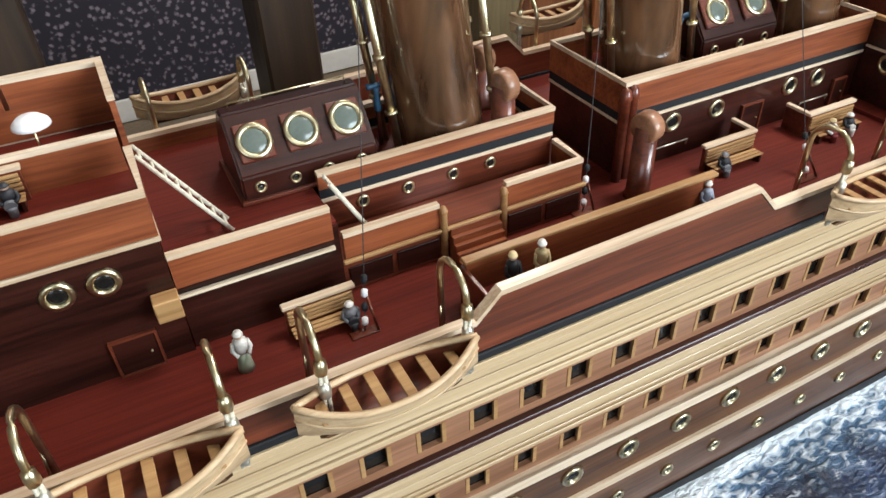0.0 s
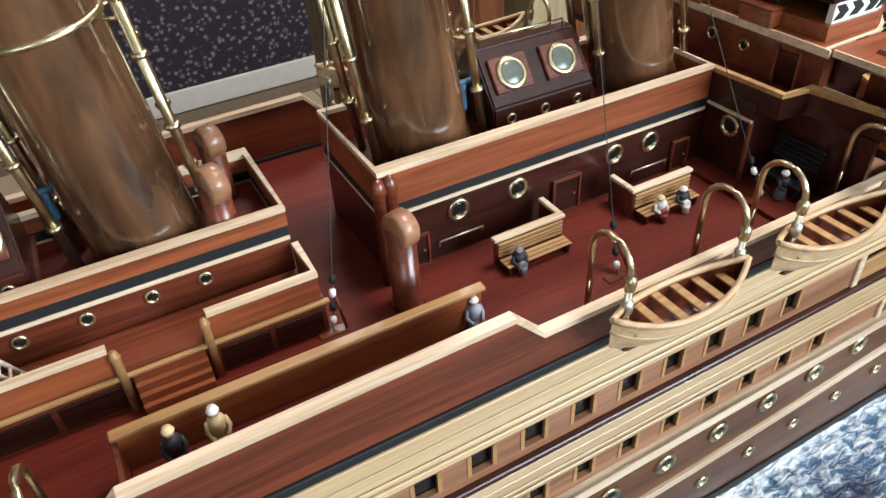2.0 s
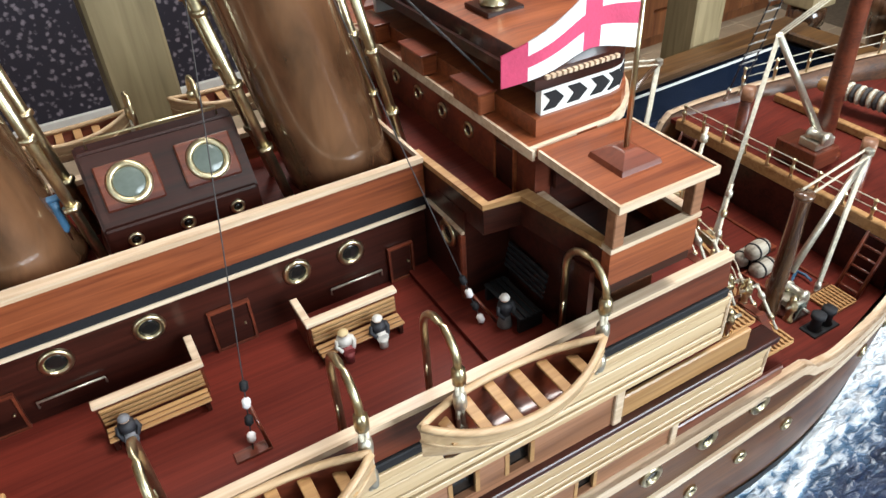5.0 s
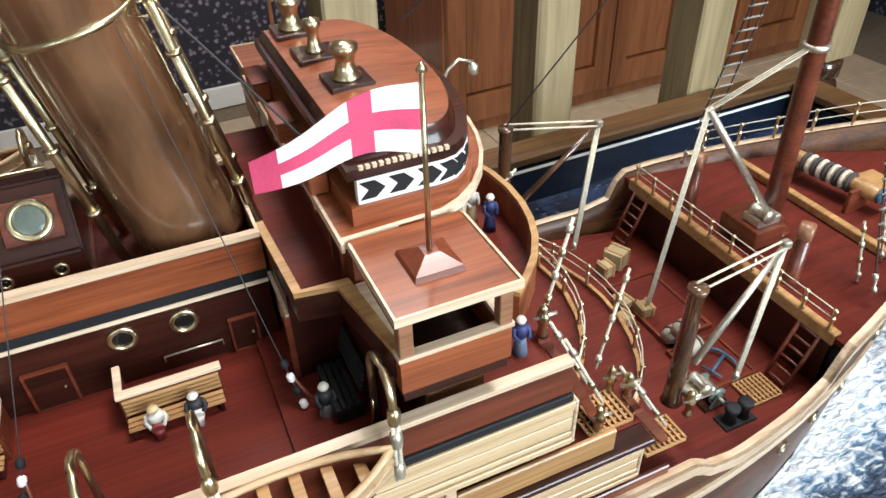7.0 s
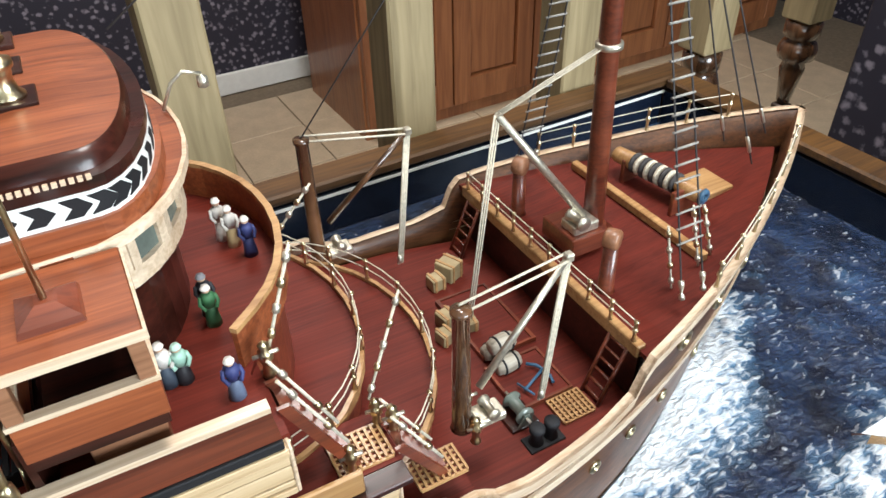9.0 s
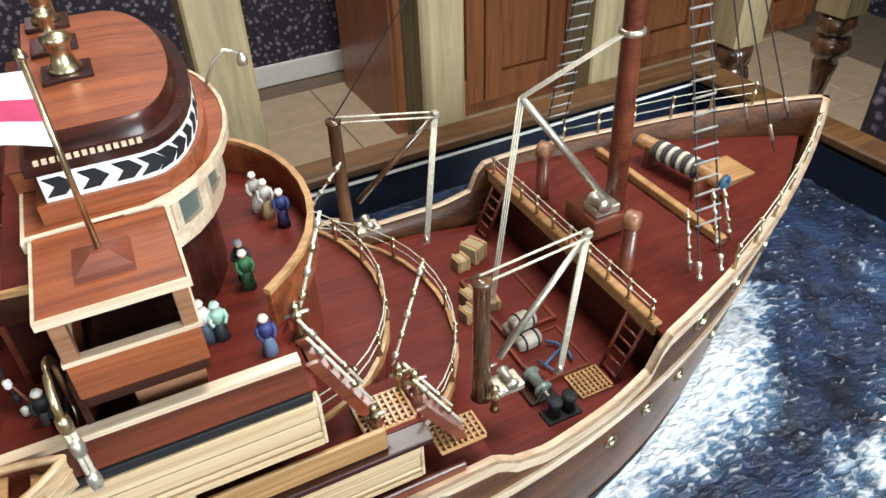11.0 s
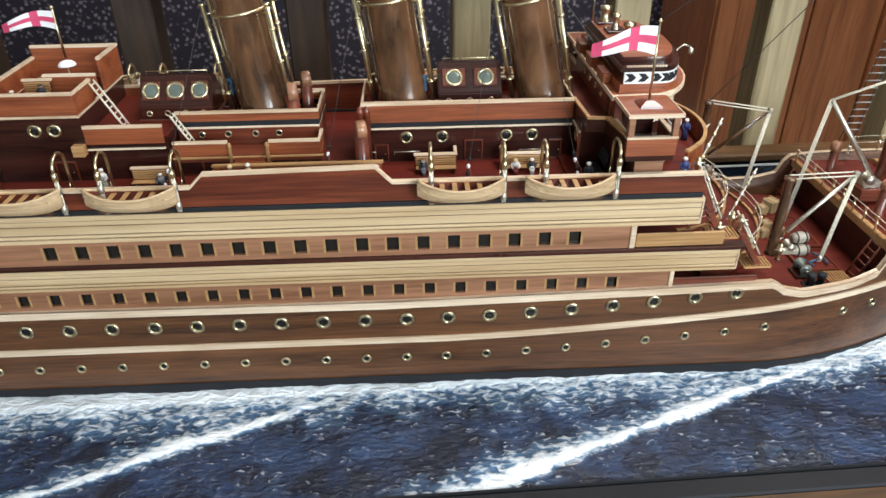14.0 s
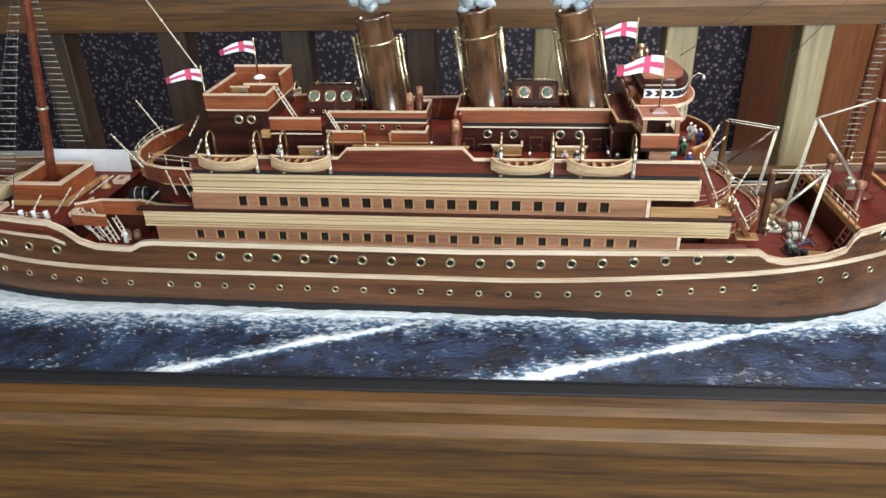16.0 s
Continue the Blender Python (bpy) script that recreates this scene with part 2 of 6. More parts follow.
def tube(bm, pts, r, seg=8, mi=0, r2=None):
    """A round bar through points, tapering from r to r2."""
    pts = [Vector(p) for p in pts]
    rings = []
    for i, p in enumerate(pts):
        d = (pts[min(i + 1, len(pts) - 1)] - pts[max(i - 1, 0)]).normalized()
        u = d.cross(Vector((0.13, 0.97, 0.2)))
        u = u.normalized() if u.length > 1e-4 else d.orthogonal().normalized()
        v = d.cross(u)
        rr = r if r2 is None else r + (r2 - r) * i / (len(pts) - 1)
        rings.append([bm.verts.new(p + rr * (math.cos(k * math.tau / seg) * u + math.sin(k * math.tau / seg) * v)) for k in range(seg)])
    fs = [bm.faces.new((a[k], a[(k + 1) % seg], b[(k + 1) % seg], b[k])) for a, b in zip(rings, rings[1:]) for k in range(seg)]
    fs += [bm.faces.new(rings[0][::-1]), bm.faces.new(rings[-1])]
    for f in fs:
        f.material_index, f.smooth = mi, True
    fs[-1].smooth = fs[-2].smooth = False
    return bm


def lathe(bm, prof, centre, axis=(0, 0, 1), seg=16, mi=0):
    """A turned shape: (radius, height) rows about an axis."""
    q = Vector((0, 0, 1)).rotation_difference(Vector(axis)).to_matrix()
    c, rings = Vector(centre), []
    for r, h in prof:
        rings.append([bm.verts.new(c + q @ Vector((max(r, 1e-5) * math.cos(k * math.tau / seg), max(r, 1e-5) * math.sin(k * math.tau / seg), h))) for k in range(seg)])
    fs = [bm.faces.new((a[k], a[(k + 1) % seg], b[(k + 1) % seg], b[k])) for a, b in zip(rings, rings[1:]) for k in range(seg)]
    fs += [bm.faces.new(rings[0][::-1]), bm.faces.new(rings[-1])]
    for f in fs:
        f.material_index, f.smooth = mi, True
    return bm


def ring(bm, centre, axis, r, w, h, seg=18, mi=0):
    """A flat raised ring: inner radius r, width w, height h."""
    return lathe(bm, [(r, 0), (r, h * 0.7), (r + w * 0.3, h), (r + w * 0.8, h * 0.8), (r + w, 0)], centre, axis, seg, mi)


def strip(bm, rows, mi=0, smooth=False):
    """A skin over rows of points (all rows of one length)."""
    vs = [[bm.verts.new(p) for p in row] for row in rows]
    for a, b in zip(vs, vs[1:]):
        for i in range(len(a) - 1):
            f = bm.faces.new((a[i], a[i + 1], b[i + 1], b[i]))
            f.material_index, f.smooth = mi, smooth
    return bm


def wall_path(bm, pts, thick, z0, z1, mi=0, closed=False):
    """An upright band of some thickness along a plan line; z0 and z1 numbers."""
    n = len(pts)
    P2 = [Vector((p[0], p[1])) for p in pts]
    left, right = [], []
    for i in range(n):
        a = P2[i - 1] if (i or closed) else P2[i]
        b = P2[(i + 1) % n] if (i < n - 1 or closed) else P2[i]
        d = (b - a).normalized()
        d1 = (P2[i] - a).normalized() if (P2[i] - a).length > 1e-9 else d
        nrm = Vector((-d.y, d.x))
        k = 1 / max(0.5, d.dot(d1))
        left.append(P2[i] + nrm * thick / 2 * k), right.append(P2[i] - nrm * thick / 2 * k)
    rng = range(n if closed else n - 1)
    vs = [[bm.verts.new((*p, z)) for p in row] for row in (left, right) for z in (z0, z1)]
    fs = []
    for i in rng:
        j = (i + 1) % n
        fs += [bm.faces.new((vs[0][i], vs[0][j], vs[1][j], vs[1][i])), bm.faces.new((vs[2][i], vs[3][i], vs[3][j], vs[2][j])),
               bm.faces.new((vs[1][i], vs[1][j], vs[3][j], vs[3][i])), bm.faces.new((vs[0][i], vs[2][i], vs[2][j], vs[0][j]))]
    if not closed:
        fs += [bm.faces.new((vs[0][0], vs[1][0], vs[3][0], vs[2][0])), bm.faces.new((vs[0][-1], vs[2][-1], vs[3][-1], vs[1][-1]))]
    for f in fs:
        f.material_index = mi
    bmesh.ops.recalc_face_normals(bm, faces=fs)
    return bm


SHIPPED = []


def thing(name, at, label, category, group="", kind="", ship=True):
    ob = new(name)
    ob.empty_display_size = 0.02
    ob.matrix_basis = Matrix.Translation(at)
    tagged(ob, label, category, group, kind)
    if ship:
        SHIPPED.append(ob)
    return ob


def finish(name, bm, mats):
    me = bpy.data.meshes.new(name)
    bm.to_mesh(me)
    bm.free()
    for m in mats if isinstance(mats, (list, tuple)) else [mats]:
        me.materials.append(m)
    return me


def part(name, bm, mats, parent, label=""):
    """One mesh under a thing or a part; its points are given in ship or room axes."""
    me = bm if isinstance(bm, bpy.types.Mesh) else finish(name, bm, mats)
    ob = new(name, me)
    ob.parent = parent
    if parent.parent is None:
        ob.matrix_parent_inverse = parent.matrix_basis.inverted()
    return tagged(ob, label)


def solo(name, bm, mats, label, category, group="", kind="", ship=True):
    """A thing that is one mesh."""
    ob = new(name, finish(name, bm, mats))
    tagged(ob, label, category, group, kind)
    if ship:
        SHIPPED.append(ob)
    return ob


def clone(ob, dx=0, dy=0, dz=0, turn=0, scale=None):
    """A copy moved from where the first one stands."""
    m = Matrix.Translation(ob.matrix_basis.translation + Vector((dx, dy, dz))) @ Matrix.Rotation(radians(turn), 4, "Z")
    c = copy_thing(ob, m)
    if scale:
        c.scale = scale
    SHIPPED.append(c)
    return c


def nb():
    return bmesh.new()


# ---------------------------------------------------------------- hull lines
def sheer(x):
    return 0.024 * (max(0, x - 0.35) / 0.38) ** 1.6 + 0.012 * (max(0, -0.2 - x) / 0.3) ** 2


def stem(z):
    return 1.08 + (z - 0.745) / 0.21 * 0.065


def half(x, z):
    """Half breadth of the hull."""
    b = 0.147 - 0.10 * max(0, 0.775 - z)
    if x > 0.70:
        u = min(1, (x - 0.70) / (stem(z) - 0.70))
        return b * (1 - u ** (2.0 + 0.5 * (z - 0.745) / 0.2))
    if x < -0.25:
        u = min(1, (-0.25 - x) / (0.5 + (z - 0.745) * 0.5))
        return b * (1 - u ** 2.6)
    return b


def top(x):
    """Upper edge of the dark hull."""
    pts = ((-0.9, 0.925), (-0.36, 0.896), (-0.335, 0.872), (-0.31, 0.858), (-0.24, 0.855), (-0.215, 0.868), (0.3, 0.866), (0.6, 0.872), (0.732, 0.876), (0.745, 0.866), (0.77, 0.860),
           (0.83, 0.866), (0.858, 0.876), (0.868, 0.902), (0.9, 0.909), (1.0, 0.926), (1.14, 0.958))
    for (a, za), (b, zb) in zip(pts, pts[1:]):
        if a <= x <= b:
            return za + (zb - za) * (x - a) / (b - a)
    return pts[-1][1] if x > 1 else pts[0][1]


XS = [-0.75 + 0.025 * i for i in range(18)] + [-0.3 + 0.02 * i for i in range(50)] + [0.7 + 0.0075 * i for i in range(61)]


def hull_row(z_of, off, side, xs):
    rows = []
    for x in xs:
        z = z_of(x)
        x2 = min(x, stem(z) - 1e-4)
        rows.append((x2, side * (half(x2, z) + off), z))
    return rows


def placed(name, me, at, parent, label=""):
    """A part that shares its mesh with its like, standing at a place."""
    ob = part(name, me, None, parent, label)
    ob.location = at
    return ob


# ---------------------------------------------------------------- room
room_floor = solo("floor", box(nb(), -3, 4, -2.6, 2.47, -0.05, -0.004), GROUT, "beige ceramic tiled floor with brown joints", "floor", kind="structure", ship=False)
back = solo("wall_north", box(nb(), -3, 4, 2.47, 2.59, -0.05, 2.7), SPECK, "dark wall covering with pale flecks", "wall", kind="structure", ship=False)
solo("baseboard", box(nb(), -3, 4, 2.455, 2.47, 0, 0.09, 0.004), WHITE, "white painted baseboard under the dark wall", "baseboard", kind="structure", ship=False)
for nm, q in (("wall_west", (-3.1, -3, -2.6, 2.59, -0.05, 2.7)), ("wall_east", (4, 4.1, -2.6, 2.59, -0.05, 2.7))):
    solo(nm, box(nb(), *q), SPECK if nm == "wall_east" else WALLP, "plain warm grey painted room wall", "wall", kind="structure", ship=False)
bm = nb()
for q in ((-3, -2.05, 0, 2.7), (-0.55, 0.75, 0, 2.7), (2.25, 4, 0, 2.7), (-2.05, -0.55, 0, 1.15), (-2.05, -0.55, 2.35, 2.7), (0.75, 2.25, 0, 1.15), (0.75, 2.25, 2.35, 2.7)):
    box(bm, q[0], q[1], -2.6, -2.48, q[2], q[3])
solo("wall_south", bm, WALLP, "painted room wall with two window openings, the west one added", "wall", kind="structure", ship=False)
solo("ceiling", box(nb(), -3.1, 4.1, -2.6, 2.59, 2.7, 2.8), CEIL, "plain off-white ceiling", "ceiling", kind="structure", ship=False)

# white frames added round the assumed overhead lights, out of view
for y in (-0.15, 1.3):
    cl = thing("ceiling_lamp", (1.05 if y < 0 else 1.0, y, 2.7), "added square white frame round an overhead light, out of view", "lamp", "ceiling lamps", ship=False)
    xm = 1.05 if y < 0 else 1.0
    part("frame", wall_path(nb(), [(xm - 0.33, y - 0.33), (xm + 0.33, y - 0.33), (xm + 0.33, y + 0.33), (xm - 0.33, y + 0.33)], 0.03, 2.62, 2.699, closed=True), WHITE, cl)
# speckled pier beside the case
solo("wall_pier", box(nb(), 1.66, 1.81, -0.7, 0.235, 0, 2.7, 0.004), SPECK, "dark speckled wall pier beside the display table", "wall", kind="structure", ship=False)

# wooden cabinet beyond the table, with panelled doors
cabinet = thing("cabinet", (2.5, 1.78, 0), "tall cherry-stained wooden cabinet with panelled doors", "cabinet", ship=False)
part("body", box(nb(), 1.495, 3.62, 1.78, 2.30, 0, 2.3, 0.004), PANEL, cabinet)
for i in range(6):
    x = 1.50 + i * 0.352
    bm = nb()
    for q in ((x, x + 0.07, 0.06, 2.26), (x + 0.275, x + 0.345, 0.06, 2.26), (x + 0.07, x + 0.275, 0.06, 0.16), (x + 0.07, x + 0.275, 0.9, 0.98), (x + 0.07, x + 0.275, 2.16, 2.26)):
        box(bm, q[0], q[1], 1.75, 1.779, q[2], q[3], 0.003)
    door = part("door", bm, PANEL, cabinet)
    for z0, z1 in ((0.165, 0.895), (0.985, 2.155)):
        part("door_panel", box(nb(), x + 0.074, x + 0.271, 1.765, 1.778, z0, z1, 0.004), PANEL, door)

# ---------------------------------------------------------------- display case
CX0, CX1 = -1.0, 1.350
case = thing("display_table", (0.25, 0, 0), "oak display table with a black-lined sunken top", "table", ship=False)
bm = nb()
prism(bm, [(-0.352, 0.1), (-0.352, 0.60), (-0.36, 0.66), (-0.375, 0.68), (-0.372, 0.70), (-0.36, 0.712), (-0.362, 0.733), (-0.352, 0.741), (-0.331, 0.741), (-0.331, 0.1)], CX0 - 0.05, CX1 + 0.05, axis="x")
part("front_panel", bm, OAK, case, "honey-coloured oak front with a rounded moulding")
part("front_lining", box(nb(), CX0, CX1, -0.330, -0.306, 0.7, 0.7435, 0.002), BLACKW, case, "black strip along the water")
part("front_edge", box(nb(), CX0, CX1, -0.3057, -0.3045, 0.742, 0.7462), BLACKW, case, "thin black edge along the water")
part("back_panel", box(nb(), CX0 - 0.05, CX1 + 0.05, 0.327, 0.350, 0.1, 0.80, 0.003), OAK, case)
part("back_lining", box(nb(), CX0, CX1, 0.318, 0.326, 0.7, 0.796, 0.001), NAVY, case, "navy lining board behind the sea")
part("back_rail", box(nb(), CX0 - 0.05, CX1 + 0.05, 0.314, 0.357, 0.801, 0.815, 0.003), OAK, case, "brown oak top rail")
part("pale_edge", box(nb(), CX0, CX1, 0.3155, 0.3172, 0.792, 0.7955), WHITE, case, "thin pale edge strip")
part("end_panel", box(nb(), CX1 + 0.010, CX1 + 0.035, -0.330, 0.313, 0.1, 0.80, 0.003), OAK, case)
part("end_lining", box(nb(), CX1, CX1 + 0.009, -0.304, 0.317, 0.7, 0.796, 0.001), NAVY, case)
part("end_rail", box(nb(), CX1 - 0.004, CX1 + 0.04, -0.33, 0.313, 0.801, 0.815, 0.003), OAK, case, "oak rail with a dark inner edge")
part("end_panel", box(nb(), CX0 - 0.035, CX0 - 0.004, -0.330, 0.326, 0.1, 0.80, 0.003), OAK, case)
part("bottom", box(nb(), CX0, CX1, -0.33, 0.326, 0.64, 0.69), OAK, case)
part("plinth", box(nb(), CX0, CX1, -0.33, 0.326, 0.0, 0.099), OAK, case)
screen = thing("post_screen", (0.25, 0.36, 0), "row of square wooden posts under an oak rail", "railing", ship=False)
for k in range(-5, 3):
    x = 0.676 + 0.2600 * k
    # left posts take the darker wood in place of weaker light there
    part("post", box(nb(), x, x + 0.060, 0.362, 0.422, 0, 1.1045, 0.003), POST if k > -2 else DARKPOST, screen, "" if k > -2 else "square post, coloured darker for the dim left side")
for x in (1.508, 1.757):
    p = part("post", box(nb(), x - 0.03, x + 0.03, 0.362, 0.422, 0.80, 1.1045, 0.003), POST, screen)
    part("leg", box(nb(), x - 0.014, x + 0.014, 0.378, 0.406, 0, 0.6395, 0.003), DARKPOST, p, "dark lower leg")
    part("turned_foot", lathe(nb(), [(0.0, -0.16), (0.012, -0.155), (0.022, -0.09), (0.018, -0.078), (0.032, -0.07), (0.034, -0.055), (0.03, -0.042), (0.02, -0.036), (0.031, -0.03), (0.031, -0.006), (0.02, 0.0)], (x, 0.392, 0.80), seg=20), FUNNEL, p, "dark turned foot")
part("top_rail", prism(nb(), [(0.345, 1.105), (0.438, 1.105), (0.441, 1.142), (0.43, 1.167), (0.353, 1.167), (0.342, 1.142)], -1.5, 1.75, axis="x"), OAK, screen, "oak handrail")

# ---------------------------------------------------------------- sea
NX, NY = 420, 132
px = np.linspace(CX0, CX1, NX)
py = np.linspace(-0.305, 0.317, NY)
verts, foam = [], []
WAKES = ((0.86, -0.135, 0.36, -0.31), (0.22, -0.165, -0.20, -0.325), (0.62, 0.16, 0.15, 0.285), (1.0, 0.1, 0.75, 0.285))
for j in range(NY):
    for i in range(NX):
        x, y = float(px[i]), float(py[j])
        h = half(min(x, 1.069), 0.76) if -0.72 < x < 1.09 else 0
        d = abs(y) - h if x < 1.075 else math.hypot(x - 1.075, y)
        n1 = noise.noise((x * 14, y * 14, 0.3))
        n2 = noise.noise((x * 55, y * 55, 1.7))
        n3 = noise.noise((x * 140, y * 140, 5.1))
        wide = 0.013 + 0.011 * n1 + 0.07 * max(0, 1 - abs(x - 1.01) / 0.26)
        f = max(0, 1.15 - max(0, d) / max(0.012, wide) * 0.8)
        f = max(f, 0.55 * max(0, 1 - max(0, d) / 0.07) + 0.2 * n1)
        for ax, ay, bx, by in WAKES:
            ux, uy = bx - ax, by - ay
            s = ((x - ax) * ux + (y - ay) * uy) / (ux * ux + uy * uy)
            if -0.02 < s < 1.15:
                px_, py_ = ax + s * ux, ay + s * uy
                w = 0.0042 + 0.003 * n1 + 0.002 * s
                q = math.hypot(x - px_, y - py_) / w
                f = max(f, (0.85 + 0.6 * n2 + 0.4 * n1) * math.exp(-q * q) + (0.42 if (y - py_) * (1 if y < 0 else -1) > 0 else 0.12) * math.exp(-q * q / 24))
        f = max(f, (0.55 + 0.7 * n2) * math.exp(-((x - 1.10) / 0.07) ** 2 - ((y + 0.225) / 0.03) ** 2) + 0.2 * n1, (0.6 + 0.5 * n1) * math.exp(-((x + 0.72) / 0.16) ** 2 - ((y + 0.17) / 0.06) ** 2))
        f += 0.16 * n2 + 0.10 * n3 + 0.05 * min(1, max(0, (x - 0.75) / 0.25)) * (y < 0)
        f = min(1.2, max(0, f))
        calm = min(1, (y + 0.305) / 0.03, (0.317 - y) / 0.03)
        z = 0.7435 + calm * (0.0015 + 0.004 * noise.noise((x * 9, y * 9, 2)) + 0.0025 * n2 + 0.0012 * n3 + 0.004 * min(1, f) + 0.020 * max(0, 1 - math.hypot(x - 1.0, abs(y) - 0.07) / 0.13) ** 2)
        verts.append((x, y, z)), foam.append(f)
me = bpy.data.meshes.new("sea")
me.from_pydata(verts, [], [(j * NX + i, j * NX + i + 1, (j + 1) * NX + i + 1, (j + 1) * NX + i) for j in range(NY - 1) for i in range(NX - 1)])
me.polygons.foreach_set("use_smooth", [True] * len(me.polygons))
me.attributes.new("foam", "FLOAT", "POINT").data.foreach_set("value", foam)
me.materials.append(SEA)
tagged(new("water", me), "painted dark blue sea with white foam and wakes", "water", kind="structure")

# ---------------------------------------------------------------- the ship: hull and sides
ship = thing("model_ship", (0.4, 0, 0.745), "wooden model of a three-funnelled steam liner", "model ship")
xs = XS
bm = nb()
for side in (-1, 1):
    rows = [hull_row(lambda x, k=k: 0.725 + (top(x) - 0.725) * k / 14, 0, side, xs) for k in range(15)]
    inner = [hull_row(lambda x, k=k: top(x) - 0.03 * k / 2, -0.0045, side, xs) for k in range(3)]
    strip(bm, rows + inner, smooth=True)
bmesh.ops.recalc_face_normals(bm, faces=bm.faces)
part("hull", bm, HULL, ship, "walnut hull")
bm = nb()
for side in (-1, 1):
    strip(bm, [hull_row(lambda x, k=k: 0.726 + (0.036 - 0.010 * max(0, x - 0.7) / 0.3) * k, 0.0012, side, xs) for k in range(2)])
part("boot_top", bm, BLACKW, ship, "black waterline strip")


def rail_strip(name, zlo, zhi, off, xs2, m, sides=(-1, 1), label=""):
    bm = nb()
    for side in sides:
        outer = [hull_row(zlo, -0.0005, side, xs2), hull_row(zlo, off, side, xs2), hull_row(zhi, off, side, xs2), hull_row(zhi, -0.0005, side, xs2)]
        strip(bm, outer)
    bmesh.ops.recalc_face_normals(bm, faces=bm.faces)
    return part(name, bm, m, ship, label)


rail_strip("rubbing_strake", lambda x: 0.812 + sheer(x), lambda x: 0.8195 + sheer(x), 0.0022, xs, PALE, label="pale maple strake")
rail_strip("stern_bulwark", lambda x: top(x) - 0.024, lambda x: top(x) - 0.0005, 0.0014, [x for x in xs if x < -0.33], MAHOG, label="mahogany stern bulwark")
rail_strip("stern_strake", lambda x: top(x) - 0.030, lambda x: top(x) - 0.0242, 0.0026, [x for x in xs if x < -0.33], PALE)
rail_strip("gunwale", lambda x: top(x) - 0.0065, lambda x: top(x) + 0.002, 0.0022, xs, PALE, label="pale maple gunwale")
bm = nb()
for side in (-1, 1):
    strip(bm, [hull_row(lambda x: top(x) + 0.002, 0.0022, side, xs), hull_row(lambda x: top(x) + 0.002, -0.005, side, xs)])
part("gunwale_cap", bm, PALE, ship)


def port_mesh(r, w, h, axis=(0, -1, 0), seg=16):
    """Porthole ring and its pane, facing an axis."""
    a = finish("porthole", ring(nb(), (0, 0, 0), axis, r, w, h, seg), BRASS)
    b = finish("pane", lathe(nb(), [(r * 1.05, 0.0), (r * 1.02, h * 0.25), (r * 0.5, h * 0.3), (0, h * 0.32)], (0, 0, 0), axis, seg), PANE)
    return a, b


def porthole(meshes, at, parent=None, label=""):
    p = placed("porthole", meshes[0], at, parent or ship, label)
    if (parent or ship) is ship:
        q = new("pane", meshes[1])
        q.parent = p
    else:
        q = placed("pane", meshes[1], at, parent)
    return p


PH_U, PH_L = port_mesh(0.0052, 0.0036, 0.0022), port_mesh(0.0034, 0.0024, 0.0018)
PH_UP, PH_LP = port_mesh(0.0052, 0.0036, 0.0022, (0, 1, 0)), port_mesh(0.0034, 0.0024, 0.0018, (0, 1, 0))
upper = [-0.139 + 0.0461 * i for i in range(19)] + [0.91, 0.955, 1.0, 1.043] + [-0.37, -0.42, -0.467, -0.515]
lower = [-0.186 + 0.046 * i for i in range(21)] + [0.83, 0.868, 0.907, 0.955] + [-0.255, -0.30, -0.345, -0.39, -0.437, -0.485]
for xs_, z0, lo, po in ((upper, 0.844, PH_U, PH_UP), (lower, 0.790, PH_L, PH_LP)):
    for x in xs_:
        z = z0 + sheer(x) + (0.006 if x > 0.8 and z0 > 0.82 else 0)
        for side, m in ((-1, lo), (1, po)):
            if side == 1 and not 0.0 < x < 0.2:
                continue
            y = half(x, z)
            slope = math.atan2(half(x + 0.01, z) - half(x - 0.01, z), 0.02)
            p = porthole(m, (x, side * (y + 0.0002), z))
            p.rotation_euler = (0, 0, side * slope)

# galleries: windowed walls, cream bands, bulwarks
Y = 0.146


def window_wall(x0, x1, first, step, count, z0, z1, w0, w1, win):
    """A long side wall with real square openings, panes behind them."""
    for side in (-1, 1):
        bm = nb()
        ya, yb = sorted((side * 0.140, side * 0.1435))
        box(bm, x0, x1, ya, yb, z0, w0), box(bm, x0, x1, ya, yb, w1, z1)
        edge = x0
        for i in range(count):
            c = first + step * i
            box(bm, edge, c - win / 2, ya, yb, w0, w1)
            edge = c + win / 2
        box(bm, edge, x1, ya, yb, w0, w1)
        wall = part("gallery_wall", bm, PINK, ship, "pear-wood gallery wall with square windows")
        yp = side * 0.1385
        pane = finish("window_pane", box(nb(), -win / 2 - 0.001, win / 2 + 0.001, -0.001, 0.001, w0 - 0.001, w1 + 0.001), PANE)
        fr = nb()
        for q in ((-win / 2 - 0.0012, -win / 2 + 0.0012, w0, w1), (win / 2 - 0.0012, win / 2 + 0.0012, w0, w1)):
            box(fr, q[0], q[1], -0.0005, 0.0012, q[2], q[3])
        fr = finish("window_frame", fr, TAN)
        for i in range(count):
            c = first + step * i
            o = new("window_pane", pane)
            o.parent, o.location = wall, (c, yp, 0)
            o = new("window_frame", fr)
            o.parent, o.location = wall, (c, side * 0.1435, 0)


